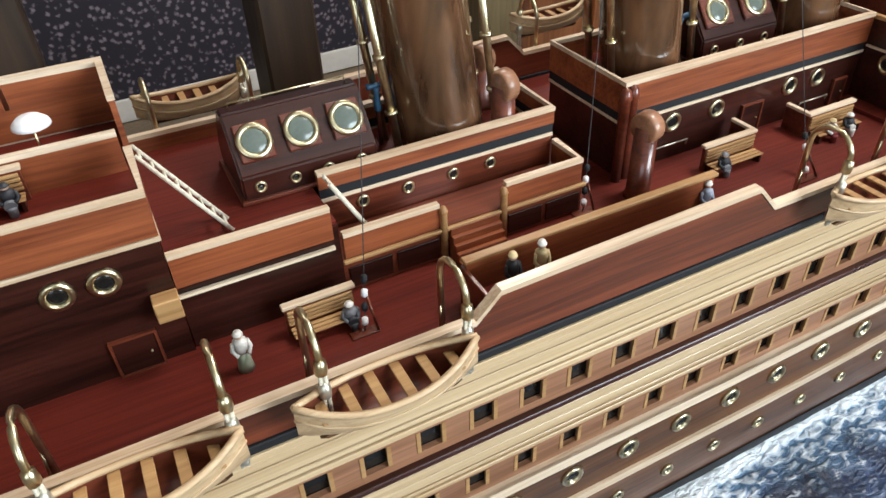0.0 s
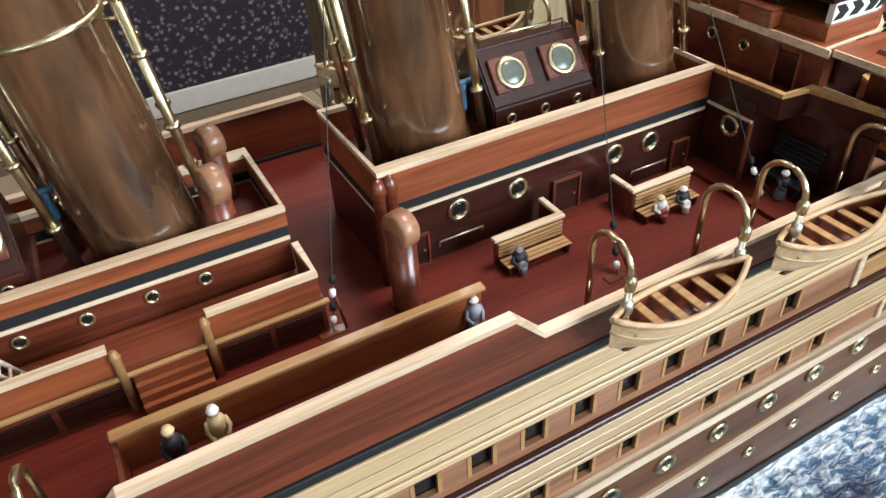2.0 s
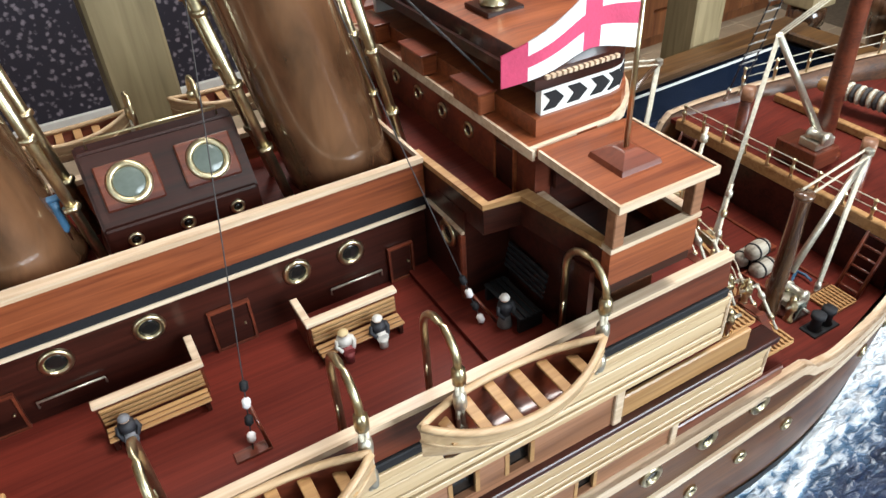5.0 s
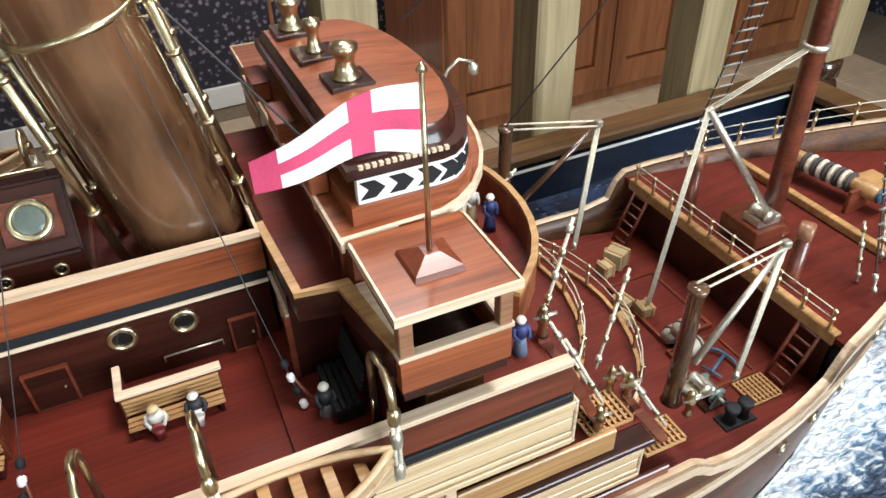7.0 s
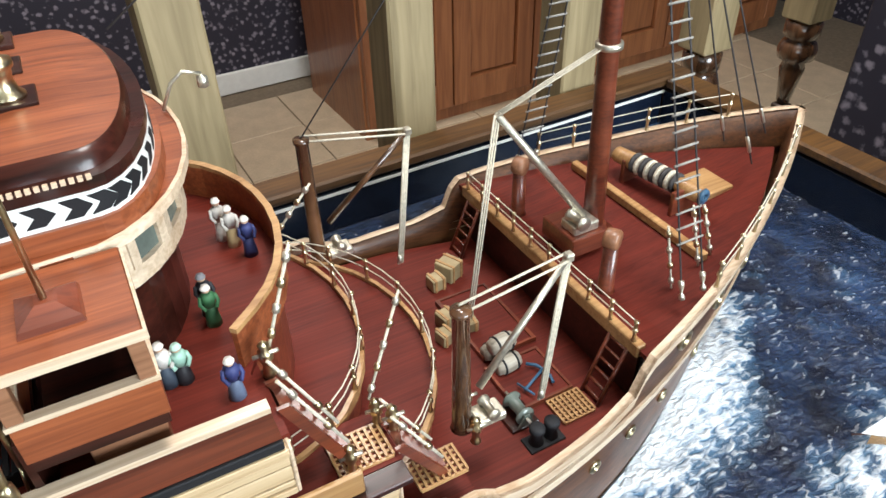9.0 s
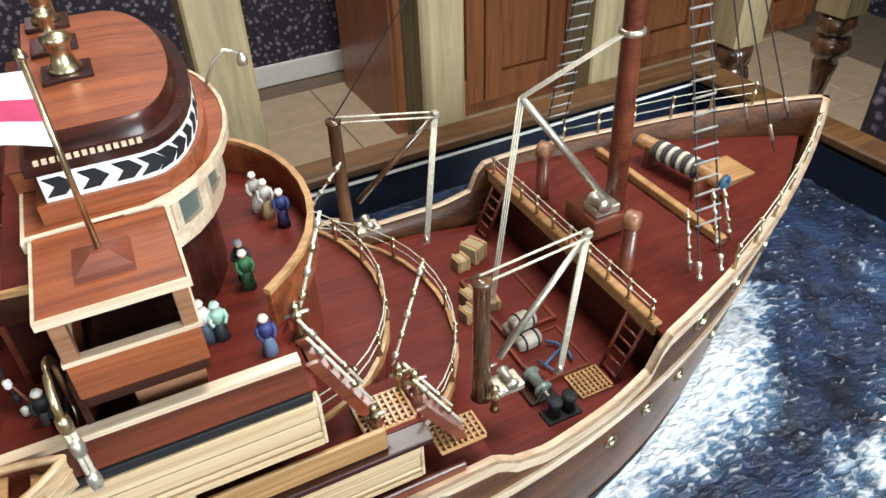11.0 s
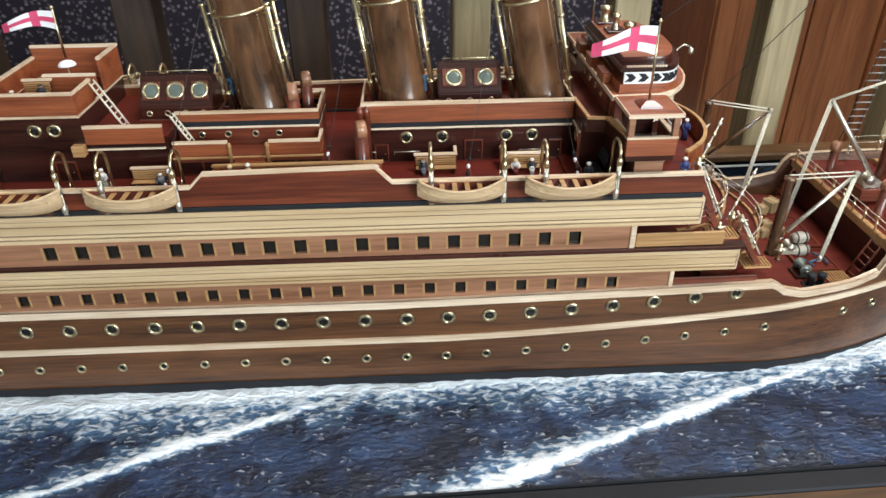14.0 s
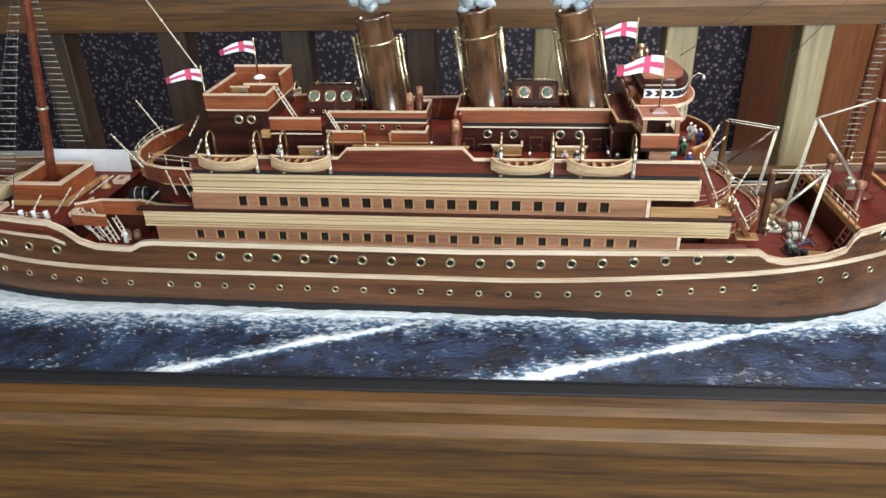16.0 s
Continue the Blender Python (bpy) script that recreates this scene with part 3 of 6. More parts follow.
window_wall(-0.19, 0.612, -0.119, 0.0334, 21, 0.868, 0.8955, 0.8745, 0.8885, 0.0135)
window_wall(-0.122, 0.562, -0.041, 0.0320, 18, 0.9255, 0.9535, 0.9315, 0.9475, 0.0150)
for side in (-1, 1):
    def sb(x0, x1, ya, yb, z0, z1, bev=0.0006, bm=None):
        y0, y1 = sorted((side * ya, side * yb))
        return box(bm or nb(), x0, x1, y0, y1, z0, z1, bev)
    # cream bands with moulded grooves, each a stack of laths
    for x0, x1, z0, z1 in ((-0.205, 0.682, 0.8958, 0.9205), (-0.116, 0.632, 0.954, 0.9845)):
        h = (z1 - z0)
        for a, b, off in ((0, 0.13, 0.0015), (0.165, 0.27, 0.0005), (0.305, 0.60, 0), (0.630, 0.80, 0), (0.835, 1, 0.001)):
            part("band_lath", sb(x0, x1, 0.139, Y + off, z0 + a * h, z0 + b * h, 0.0004), CREAM, ship)
        part("band_backing", sb(x0, x1 - 0.001, 0.1392, 0.1445, z0 + 0.0005, z1 - 0.0005, 0), DARKW, ship)
        part("band_end", sb(x1, x1 + 0.002, 0.136, Y + 0.001, z0 - 0.0005, z1 + 0.0005), PALE, ship)
    part("gallery_ledge", sb(-0.215, 0.69, 0.134, 0.1475, 0.9208, 0.9252), DARKW, ship)
    part("gallery_deck", sb(0.56, 0.735, 0.100, 0.1405, 0.862, 0.8675, 0), DECK, ship)
    part("gallery_deck", sb(0.55, 0.69, 0.096, 0.1338, 0.9212, 0.925, 0), DECK, ship)
    for x0, x1, z0, z1 in ((0.612, 0.617, 0.8685, 0.8955), (0.562, 0.568, 0.9255, 0.9538)):
        part("end_post", sb(x0, x1, 0.1395, 0.1455, z0, z1), PALE, ship)
    part("gallery_rail", sb(0.569, 0.665, 0.1405, 0.1435, 0.9255, 0.942, 0.0008), TAN, ship)
    part("gallery_rail", sb(0.618, 0.712, 0.1405, 0.1435, 0.868, 0.884, 0.0008), MAHOG, ship)
    part("inner_wall", sb(0.45, 0.68, 0.098, 0.102, 0.868, 0.92, 0), DARKW, ship)
    part("inner_wall", sb(0.45, 0.64, 0.094, 0.098, 0.926, 0.984, 0), DARKW, ship)
    # stepped bulwark with its pale cap; it stands further in on the port side
    inset = 0.0 if side < 0 else 0.015
    prof = [(-0.112, 1.0095), (0.114, 1.0095), (0.128, 1.0235), (0.297, 1.0265), (0.313, 1.0095), (0.629, 1.0095)]
    ya, yb = sorted((side * (0.1405 - inset), side * (0.1445 - inset)))
    bm = prism(nb(), [(-0.112, 0.9905)] + prof + [(0.631, 0.9905)], ya, yb, axis="y")
    part("bulwark", bm, MAHOG, ship, "red mahogany bulwark raised amidships")
    part("bulwark_sill", sb(-0.112, 0.631, 0.140 - inset, 0.1462 - inset, 0.9848, 0.990), BLACKW, ship, "black sill under the bulwark")
    bm = prism(nb(), prof + [(a, z + 0.0032) for a, z in prof[::-1]], side * (0.1397 - inset), side * (0.1455 - inset), axis="y")
    part("bulwark_cap", bm, PALE, ship)
part("core", box(nb(), -0.2, 0.6, -0.094, 0.094, 0.80, 0.983), DARKW, ship)
bm = nb()
box(bm, -0.112, 0.635, -0.1402, 0.1402, 0.9835, 0.987)
part("boat_deck", bm, DECK, ship, "red mahogany boat deck")
DZ = 0.987     # boat deck
RZ = 1.040     # house roof deck


def capped(name, pts, z0, z1, thick, m, cap=0.0028, capw=0.001, label="", closed=False, capmat=None):
    """A bulwark along a plan line with a pale cap over it."""
    w = part(name, wall_path(nb(), pts, thick, z0, z1, closed=closed), m, ship, label)
    part("cap", wall_path(nb(), pts, thick + capw, z1, z1 + cap, closed=closed), capmat or PALE, w)
    return w


# deckhouses: lower wall, pale line, red upper bulwark
PH_W = port_mesh(0.0048, 0.0028, 0.0016)
PH_S = port_mesh(0.0026, 0.0016, 0.001)


def house(x0, x1, hw, zroof, ztop, drop=0.0275, lower=DARKW, upper=REDWOOD, closed=True):
    line = ztop - drop
    part("house_wall", box(nb(), x0, x1, -hw, hw, DZ, min(zroof, line)), lower, ship, "dark rosewood deckhouse wall")
    part("house_roof", box(nb(), x0 + 0.0015, x1 - 0.0015, -hw + 0.0015, hw - 0.0015, min(zroof, line), zroof + 0.002), DECK, ship)
    t = 0.0016
    o = hw + 0.0006
    part("white_line", wall_path(nb(), [(x0, -o), (x1, -o), (x1, o), (x0, o)], t, line - 0.0005, line + 0.0017, closed=closed), PALE, ship)
    part("black_line", wall_path(nb(), [(x0, -hw), (x1, -hw), (x1, hw), (x0, hw)], t, line + 0.0018, line + 0.008, closed=closed), BLACKW, ship)
    if line > zroof:
        part("house_wall", wall_path(nb(), [(x0, -hw), (x1, -hw), (x1, hw), (x0, hw)], 0.0022, zroof, line - 0.0006, closed=closed), lower, ship)
    capped("house_bulwark", [(x0, -hw), (x1, -hw), (x1, hw), (x0, hw)], line + 0.008, ztop, 0.003, upper, closed=closed, label="red mahogany roof bulwark")


house(0.281, 0.513, 0.040, RZ - 0.002, 1.0540)
house(0.077, 0.232, 0.033, 1.0285, 1.0465, 0.0165, lower=REDDARK, closed=False)
part("house_wall", box(nb(), -0.0095, 0.0755, -0.066, 0.066, DZ, 1.0345), DARKW, ship)
part("house_roof", box(nb(), -0.0095, 0.0755, -0.0645, 0.0645, 1.0345, 1.0365), DECK, ship)
part("white_line", box(nb(), -0.0095, 0.072, -0.0685, -0.0662, 1.0215, 1.0232), PALE, ship)
capped("house_bulwark", [(0.072, -0.0665), (-0.0095, -0.0665)], 1.0280, 1.0455, 0.003, REDWOOD, label="red mahogany roof bulwark")
capped("house_bulwark", [(0.072, 0.0665), (-0.0095, 0.0665)], 1.0280, 1.0455, 0.003, REDWOOD)

# wall fittings of the forward house: portholes, framed doors, handrails
for x in (0.328, 0.368, 0.440, 0.469):
    porthole(PH_W, (x, -0.0401, 1.0155), label="")


def wall_door(x, w, h, y=-0.0402, z=DZ):
    d = part("wall_door", box(nb(), x - w / 2, x + w / 2, y - 0.0014, y, z, z + h, 0.0004), DARKW, ship, "dark panelled cabin door")
    bm = nb()
    for q in ((x - w / 2 - 0.0013, x - w / 2, z, z + h + 0.0013), (x + w / 2, x + w / 2 + 0.0013, z, z + h + 0.0013), (x - w / 2, x + w / 2, z + h, z + h + 0.0013), (x - w / 2, x + w / 2, z - 0.0004, z + 0.001)):
        box(bm, q[0], q[1], y - 0.0024, y - 0.0002, q[2], q[3])
    part("door_frame", bm, MAHOG, d)
    part("door_knob", lathe(nb(), [(0.0006, 0), (0.0007, 0.001), (0, 0.0014)], (x + w * 0.32, y - 0.0014, z + h * 0.5), (0, -1, 0), 8), BRASS, d)


for x, w, h in ((0.300, 0.013, 0.0205), (0.4035, 0.018, 0.0235), (0.496, 0.012, 0.021)):
    wall_door(x, w, h)
for xa, xb, z in ((0.314, 0.343, 0.9995), (0.455, 0.484, 0.9985), (0.288, 0.293, 1.0)):
    bm = tube(nb(), [(xa, -0.0415, z - 0.004), (xa, -0.0425, z), (xb, -0.0425, z), (xb, -0.0415, z - 0.004)], 0.0006, 6)
    part("handrail", bm, SILVER, ship, "thin metal grab rail")

# aft house: stepped outer gallery with bulwarks and steps
part("side_platform", box(nb(), 0.076, 0.236, -0.0635, -0.0345, DZ, 1.010), REDDARK, ship)
capped("platform_bulwark", [(0.078, -0.0625), (0.136, -0.0625)], 1.010, 1.0237, 0.0028, REDWOOD, label="red mahogany platform bulwark")
capped("platform_bulwark", [(0.180, -0.0625), (0.234, -0.0625), (0.234, -0.034)], 1.010, 1.0237, 0.0028, REDWOOD)
for x in (0.138, 0.178):
    part("newel_post", lathe(nb(), [(0.0022, 0), (0.0022, 0.032), (0.0028, 0.0335), (0.0015, 0.037)], (x, -0.065, 0.9875), seg=10), TAN, ship)
for i in range(5):
    part("step", box(nb(), 0.1415, 0.1745, -0.0637 - 0.003 * (5 - i), -0.0637 - 0.003 * (4 - i), DZ, DZ + 0.0042 * (i + 1), 0.0003), REDWOOD, ship)
for x0, x1 in ((0.079, 0.105), (0.108, 0.135), (0.182, 0.206), (0.209, 0.234)):
    bm = box(nb(), x0, x1, -0.0648, -0.0637, 0.9895, 1.003, 0.0003)
    part("wall_panel", bm, DARKW, ship)
part("ledge", box(nb(), 0.076, 0.238, -0.0661, -0.0636, 1.0070, 1.0093, 0.0004), TAN, ship)
for i, x in enumerate((0.102, 0.131, 0.161, 0.187)):
    porthole(PH_S, (x, -0.0333, 1.0225))

# aft island: high house with open top
part("house_wall", box(nb(), -0.107, -0.010, -0.068, 0.068, DZ, 1.058), DARKW, ship)
part("house_roof", box(nb(), -0.106, -0.011, -0.067, 0.067, 1.058, 1.060), DECK, ship)
part("white_line", wall_path(nb(), [(-0.107, -0.0688), (-0.010, -0.0688), (-0.010, 0.0688), (-0.107, 0.0688)], 0.0018, 1.0585, 1.0610, closed=True), PALE, ship)
capped("house_bulwark", [(-0.107, 0.068), (-0.107, -0.068), (-0.010, -0.068), (-0.010, -0.022)], 1.0615, 1.0825, 0.003, REDWOOD, label="red mahogany roof bulwark")
capped("house_bulwark", [(-0.010, 0.012), (-0.010, 0.068), (-0.107, 0.068)], 1.0615, 1.095, 0.003, REDWOOD)
capped("house_bulwark", [(-0.07, 0.004), (-0.013, 0.004)], 1.060, 1.080, 0.003, REDWOOD)
part("overhang", box(nb(), -0.17, -0.109, -0.05, 0.05, 1.020, 1.024, 0.001), DARKW, ship)
for x in (-0.064, -0.044):
    porthole(port_mesh(0.0046, 0.0034, 0.0018), (x + 0.006, -0.0682, 1.0445))
wall_door(-0.036, 0.02, 0.022, y=-0.0682)
part("stair_landing", box(nb(), -0.022, -0.0095, -0.078, -0.0685, 1.018, 1.030, 0.0005), TAN, ship)


def ladder(name, foot, head, width, rungs, m, parent=None, side=(0, 1, 0), r=0.0012, label="slender model ladder with rungs"):
    """Two rails and rungs between a foot and a head."""
    f, h, s = Vector(foot), Vector(head), Vector(side).normalized() * width / 2
    t = parent or thing(name, foot, label, "ladder")
    for k in (-1, 1):
        part("rail", tube(nb(), [f + k * s, h + k * s], r, 6), m, t)
    for i in range(rungs):
        c = f + (h - f) * (i + 0.5) / rungs
        part("rung", tube(nb(), [c - s, c + s], r * 0.7, 5), m, t)
    return t


ladder("stair", (0.026, -0.04, 1.037), (-0.008, -0.022, 1.082), 0.012, 8, ROPE, label="pale companion ladder against the aft house")
ladder("stair", (0.100, -0.048, 1.011), (0.078, -0.048, 1.052), 0.010, 8, ROPE, side=(0, 1, 0), label="pale companion ladder against the house")


def skylight(x0, x1, y0, y1, z, big, small, side, h):
    """Dark skylight housing with a slanting glazed side."""
    t = thing("skylight", ((x0 + x1) / 2, (y0 + y1) / 2, z), "dark rosewood skylight with brass-rimmed round panes", "skylight")
    ym = (y0 + y1) / 2
    bm = prism(nb(), [(y0, z), (y1, z), (y1, z + side), (ym + 0.006, z + h), (ym - 0.004, z + h), (y0, z + side)], x0, x1, axis="x")
    bmesh.ops.bevel(bm, geom=list(bm.edges), offset=0.0012, segments=2, affect="EDGES")
    part("housing", bm, DARKW, t)
    part("base", box(nb(), x0 - 0.002, x1 + 0.002, y0 - 0.002, y1 + 0.002, z, z + 0.0022, 0.0004), MAHOG, t)
    ax = Vector((0, -(h - side), ym - 0.004 - y0)).normalized()
    c = Vector((0, (y0 + ym - 0.004) / 2, z + (h + side) / 2))
    w = (x1 - x0) / big
    for i in range(big):
        p = c + Vector((x0 + w * (i + 0.5), 0, 0))
        bm = nb()
        box(bm, -w * 0.36, w * 0.36, -0.0105, 0.0105, 0, 0.0022, 0.0006)
        rot = Vector((0, 0, 1)).rotation_difference(ax).to_matrix().to_4x4()
        bmesh.ops.transform(bm, matrix=Matrix.Translation(p) @ rot, verts=bm.verts)
        f = part("pane_frame", bm, MAHOG, t)
        part("rim", ring(nb(), p + ax * 0.0022, ax, 0.0070, 0.0032, 0.0016, 24), BRASS, f)
        part("pane", lathe(nb(), [(0.0074, 0), (0.0064, 0.0005), (0, 0.0006)], p + ax * 0.0022, ax, 18), GLASSY, f)
    for i in range(small):
        p = Vector((x0 + (x1 - x0) * (i + 0.5) / small, y0 - 0.0002, z + side * 0.55))
        part("porthole", ring(nb(), p, (0, -1, 0), 0.0022, 0.0014, 0.001, 14), BRASS, t)
        part("porthole_pane", lathe(nb(), [(0.0023, 0), (0.0, 0.0003)], p, (0, -1, 0), 12), PANE, t)
    part("handrail", tube(nb(), [(x0 + 0.006, ym, z + h), (x0 + 0.006, ym, z + h + 0.004), (x1 - 0.006, ym, z + h + 0.004), (x1 - 0.006, ym, z + h)], 0.0006, 6), BRASS, t)
    return t


skylight(0.038, 0.1165, -0.026, 0.026, 1.0368, 3, 4, 0.016, 0.044)
skylight(0.365, 0.436, -0.020, 0.032, RZ, 2, 3, 0.018, 0.046)

# funnels
def funnel(x, rake):
    RAKE = Vector((-rake, 0, 1)).normalized()
    base = Vector((x, 0, RZ if x > 0.25 else 1.0305))
    t = thing("funnel", base, "tall raked varnished wooden funnel with brass band", "funnel", "ship funnels")
    part("casing", lathe(nb(), [(0.029, 0), (0.0285, 0.004), (0.027, 0.008), (0.0275, 0.152), (0.029, 0.154), (0.029, 0.158), (0.0255, 0.159), (0.0245, 0.154), (0.0, 0.142)], base, RAKE, 40), FUNNEL, t)
    part("band", lathe(nb(), [(0.0272, 0), (0.0288, 0.0006), (0.0288, 0.0028), (0.0272, 0.0034)], base + RAKE * 0.117, RAKE, 40), BRASS, t, "brass band")
    for dx, dy in ((-0.034, -0.012), (0.033, -0.014), (-0.033, 0.014), (0.034, 0.012)):
        b = base + Vector((dx, dy, 0))
        p = part("steam_pipe", tube(nb(), [b, b + RAKE * 0.128], 0.0025, 10), BRASS, t, "brass steam pipe")
        for h in (0.03, 0.065, 0.1, 0.126):
            part("collar", lathe(nb(), [(0.0025, 0), (0.0038, 0.0005), (0.0038, 0.0025), (0.0025, 0.003)], b + RAKE * h, RAKE, 10), BRASS, p)
        part("bracket", tube(nb(), [b + RAKE * 0.118, base + RAKE * 0.118 + Vector((dx, dy, 0)) * 0.75], 0.0009, 6), BRASS, t)
    return t


def smoke(x, rake, seed):
    rnd = random.Random(seed)
    bm = nb()
    base = Vector((x, 0, RZ)) + Vector((-rake, 0, 1)).normalized() * 0.156
    for i in range(22):
        c = base + Vector((rnd.uniform(-0.028, 0.02), rnd.uniform(-0.018, 0.018), rnd.uniform(0.0, 0.042)))
        bmesh.ops.create_icosphere(bm, subdivisions=2, radius=rnd.uniform(0.008, 0.014), matrix=Matrix.Translation(c))
    for v in bm.verts:
        v.co += Vector((noise.noise(v.co * 160), noise.noise(v.co * 160 + Vector((7, 0, 0))), noise.noise(v.co * 160 + Vector((0, 7, 0))))) * 0.004
    for f in bm.faces:
        f.smooth = True
    solo("smoke_puff", bm, COTTON, "pale grey-blue cotton smoke in a funnel mouth", "smoke", "funnel smoke")


for i, (x, rake) in enumerate(((0.1705, 0.125), (0.3285, 0.135), (0.4855, 0.21))):
    funnel(x, rake)
    smoke(x, rake, i)


def cowl(at, h, r=0.006, turn=0, m=None):
    """A ventilator: mahogany trunk and round hooded head."""
    p = Vector(at)
    t = thing("ventilator", p, "round-headed wooden ventilator cowl on a trunk", "ventilator", "ventilators")
    part("trunk", lathe(nb(), [(r * 0.95, 0), (r * 0.8, 0.003), (r * 0.72, h)], p, seg=14), m or MAHOG, t)
    d = Vector((math.cos(radians(turn)), math.sin(radians(turn)), 0))
    bm = lathe(nb(), [(0, -0.0055), (r * 0.85, -0.0053), (r * 1.0, -0.004), (r * 1.02, 0.004), (r * 0.85, 0.0055), (0, 0.0056)], p + Vector((0, 0, h)), d, 20)
    part("head", bm, PINK, t, "pale turned disc head")
    return t


cowl((0.204, -0.020, 1.0305), 0.034, 0.010, 15)
cowl((0.280, -0.067, DZ), 0.050, 0.0100, 15)
cowl((0.214, 0.024, 1.0305), 0.034, 0.009, 15)

# newel posts at the cross passage
for x, y in ((0.279, -0.0455), (0.286, -0.0445)):
    part("newel_post", lathe(nb(), [(0.0035, 0), (0.0035, 0.058), (0.0044, 0.06), (0.003, 0.066), (0.0, 0.068)], (x, y, DZ), seg=10), MAHOG, ship)

# walkway screen behind the raised bulwark
sc = part("screen", box(nb(), 0.130, 0.302, -0.1070, -0.1045, DZ, 1.0155), REDWOOD, ship, "red-brown screen wall inside the bulwark")
part("cap", box(nb(), 0.128, 0.304, -0.1085, -0.103, 1.0155, 1.018, 0.0005), TAN, sc)
part("walkway", box(nb(), 0.1305, 0.302, -0.1385, -0.1072, DZ + 0.0002, 0.995), DECK, ship)
part("screen_end", box(nb(), 0.1275, 0.130, -0.1385, -0.103, DZ, 1.0125, 0.0005), MAHOG, ship)



def tee(x, y, z, foot=RZ):
    """A blue T-shaped fitting on a thin post."""
    t = thing("steam_whistle", (x, y, foot), "small blue T-shaped steam fitting on a post", "fitting", "blue fittings")
    part("post", tube(nb(), [(x, y, foot), (x, y, z)], 0.0014, 8), DARKW, t)
    part("crossbar", lathe(nb(), [(0.0, 0), (0.0022, 0.0005), (0.0016, 0.003), (0.0016, 0.010), (0.0022, 0.0125), (0, 0.013)], (x - 0.0065, y, z), (1, 0, 0), 10), BLUE, t)
    part("body", lathe(nb(), [(0.0016, 0), (0.0024, 0.002), (0.0018, 0.012), (0.0024, 0.016)], (x, y, z - 0.017), seg=10), BLUE, t)


tee(0.351, -0.009, 1.075), tee(0.133, 0.010, 1.070, 1.0305)

# ---------------------------------------------------------------- bridge
BR = 1.077


def front(x0, depth, hw, n=16, flat=0.0):
    """A plan line that runs forward along the side, round the bow front and back."""
    pts = []
    for i in range(n + 1):
        a = -math.pi / 2 + math.pi * i / n
        pts.append((x0 + depth * math.cos(a), hw * math.sin(a)))
    return pts


# the bridge deck with its curved bulwark
fr = front(0.600, 0.074, 0.098)
part("bridge_deck", prism(nb(), [(0.50, 0.14), (0.50, -0.14), (0.630, -0.14), (0.630, -0.099)] + fr[3:-3] + [(0.630, 0.099), (0.630, 0.14)], 0.9872, 0.990), DECK, ship)
capped("bridge_bulwark", [(0.628, -0.093)] + fr[3:-3] + [(0.628, 0.093)], 0.990, 1.012, 0.003, REDWOOD, capmat=TAN, label="curved mahogany bridge bulwark")
# wheelhouse: dark lower drum, cream windowed drum, roof
dr = front(0.575, 0.046, 0.074)
part("wheelhouse", prism(nb(), [(0.515, 0.078), (0.515, -0.078)] + dr, 0.990, 1.043), DARKW, ship, "dark curved wheelhouse base")
up = front(0.575, 0.055, 0.083)
part("wheelhouse_band", wall_path(nb(), [(0.554, -0.083)] + up + [(0.554, 0.083)], 0.003, 1.043, 1.052), PALE, ship)
for (xa, ya), (xb, yb) in zip(up[::2], up[2::2]):
    gl = part("window_pane", wall_path(nb(), [(xa * 0.995 + 0.575 * 0.005, ya * 0.985), (xb * 0.995 + 0.575 * 0.005, yb * 0.985)], 0.001, 1.052, 1.068), GLASSY, ship)
    for k0, k1 in ((0.0, 0.2), (0.8, 1.0)):
        part("window_pillar", wall_path(nb(), [(xa + (xb - xa) * k0, ya + (yb - ya) * k0), (xa + (xb - xa) * k1, ya + (yb - ya) * k1)], 0.0035, 1.052, 1.068), PALE, gl)
part("wheelhouse_band", wall_path(nb(), [(0.554, -0.083)] + up + [(0.554, 0.083)], 0.004, 1.068, 1.0733), PALE, ship)
# aft wall of the bridge house with small portholes, and the transverse roof with its two cabs
part("bridge_house", box(nb(), 0.553, 0.586, -0.094, 0.094, 0.990, 1.0732), DARKW, ship)
part("bridge_aft_wall", box(nb(), 0.5440, 0.5528, -0.094, 0.094, 1.040, 1.0732), MAHOG, ship)
PH_A = port_mesh(0.0028, 0.0018, 0.001, (-1, 0, 0))
for y in (0.045, 0.018, -0.0095, -0.0365):
    porthole(PH_A, (0.5438, y, 1.0605))
aft_door = part("aft_door", box(nb(), 0.5428, 0.5439, -0.0780, -0.0630, 1.0456, 1.0670, 0.0004), DARKW, ship, "dark panelled door in the bridge wall")
for q in ((-0.0795, -0.0780), (-0.0630, -0.0615)):
    part("door_frame", box(nb(), 0.5424, 0.5439, q[0], q[1], 1.0456, 1.0690), REDWOOD, aft_door)
rf = front(0.575, 0.063, 0.095)
roof = part("bridge_roof", prism(nb(), [(0.540, 0.095), (0.540, -0.095)] + rf, 1.0735, 1.0775), REDWOOD, ship, "red mahogany bridge roof with pale edge")
part("roof_edge", box(nb(), 0.5388, 0.5402, -0.0985, 0.0985, 1.0733, 1.0781), PALE, roof)
part("roof_edge", wall_path(nb(), [(0.540, -0.095)] + rf[1:-1] + [(0.540, 0.095)], 0.002, 1.0732, 1.0782), PALE, roof)


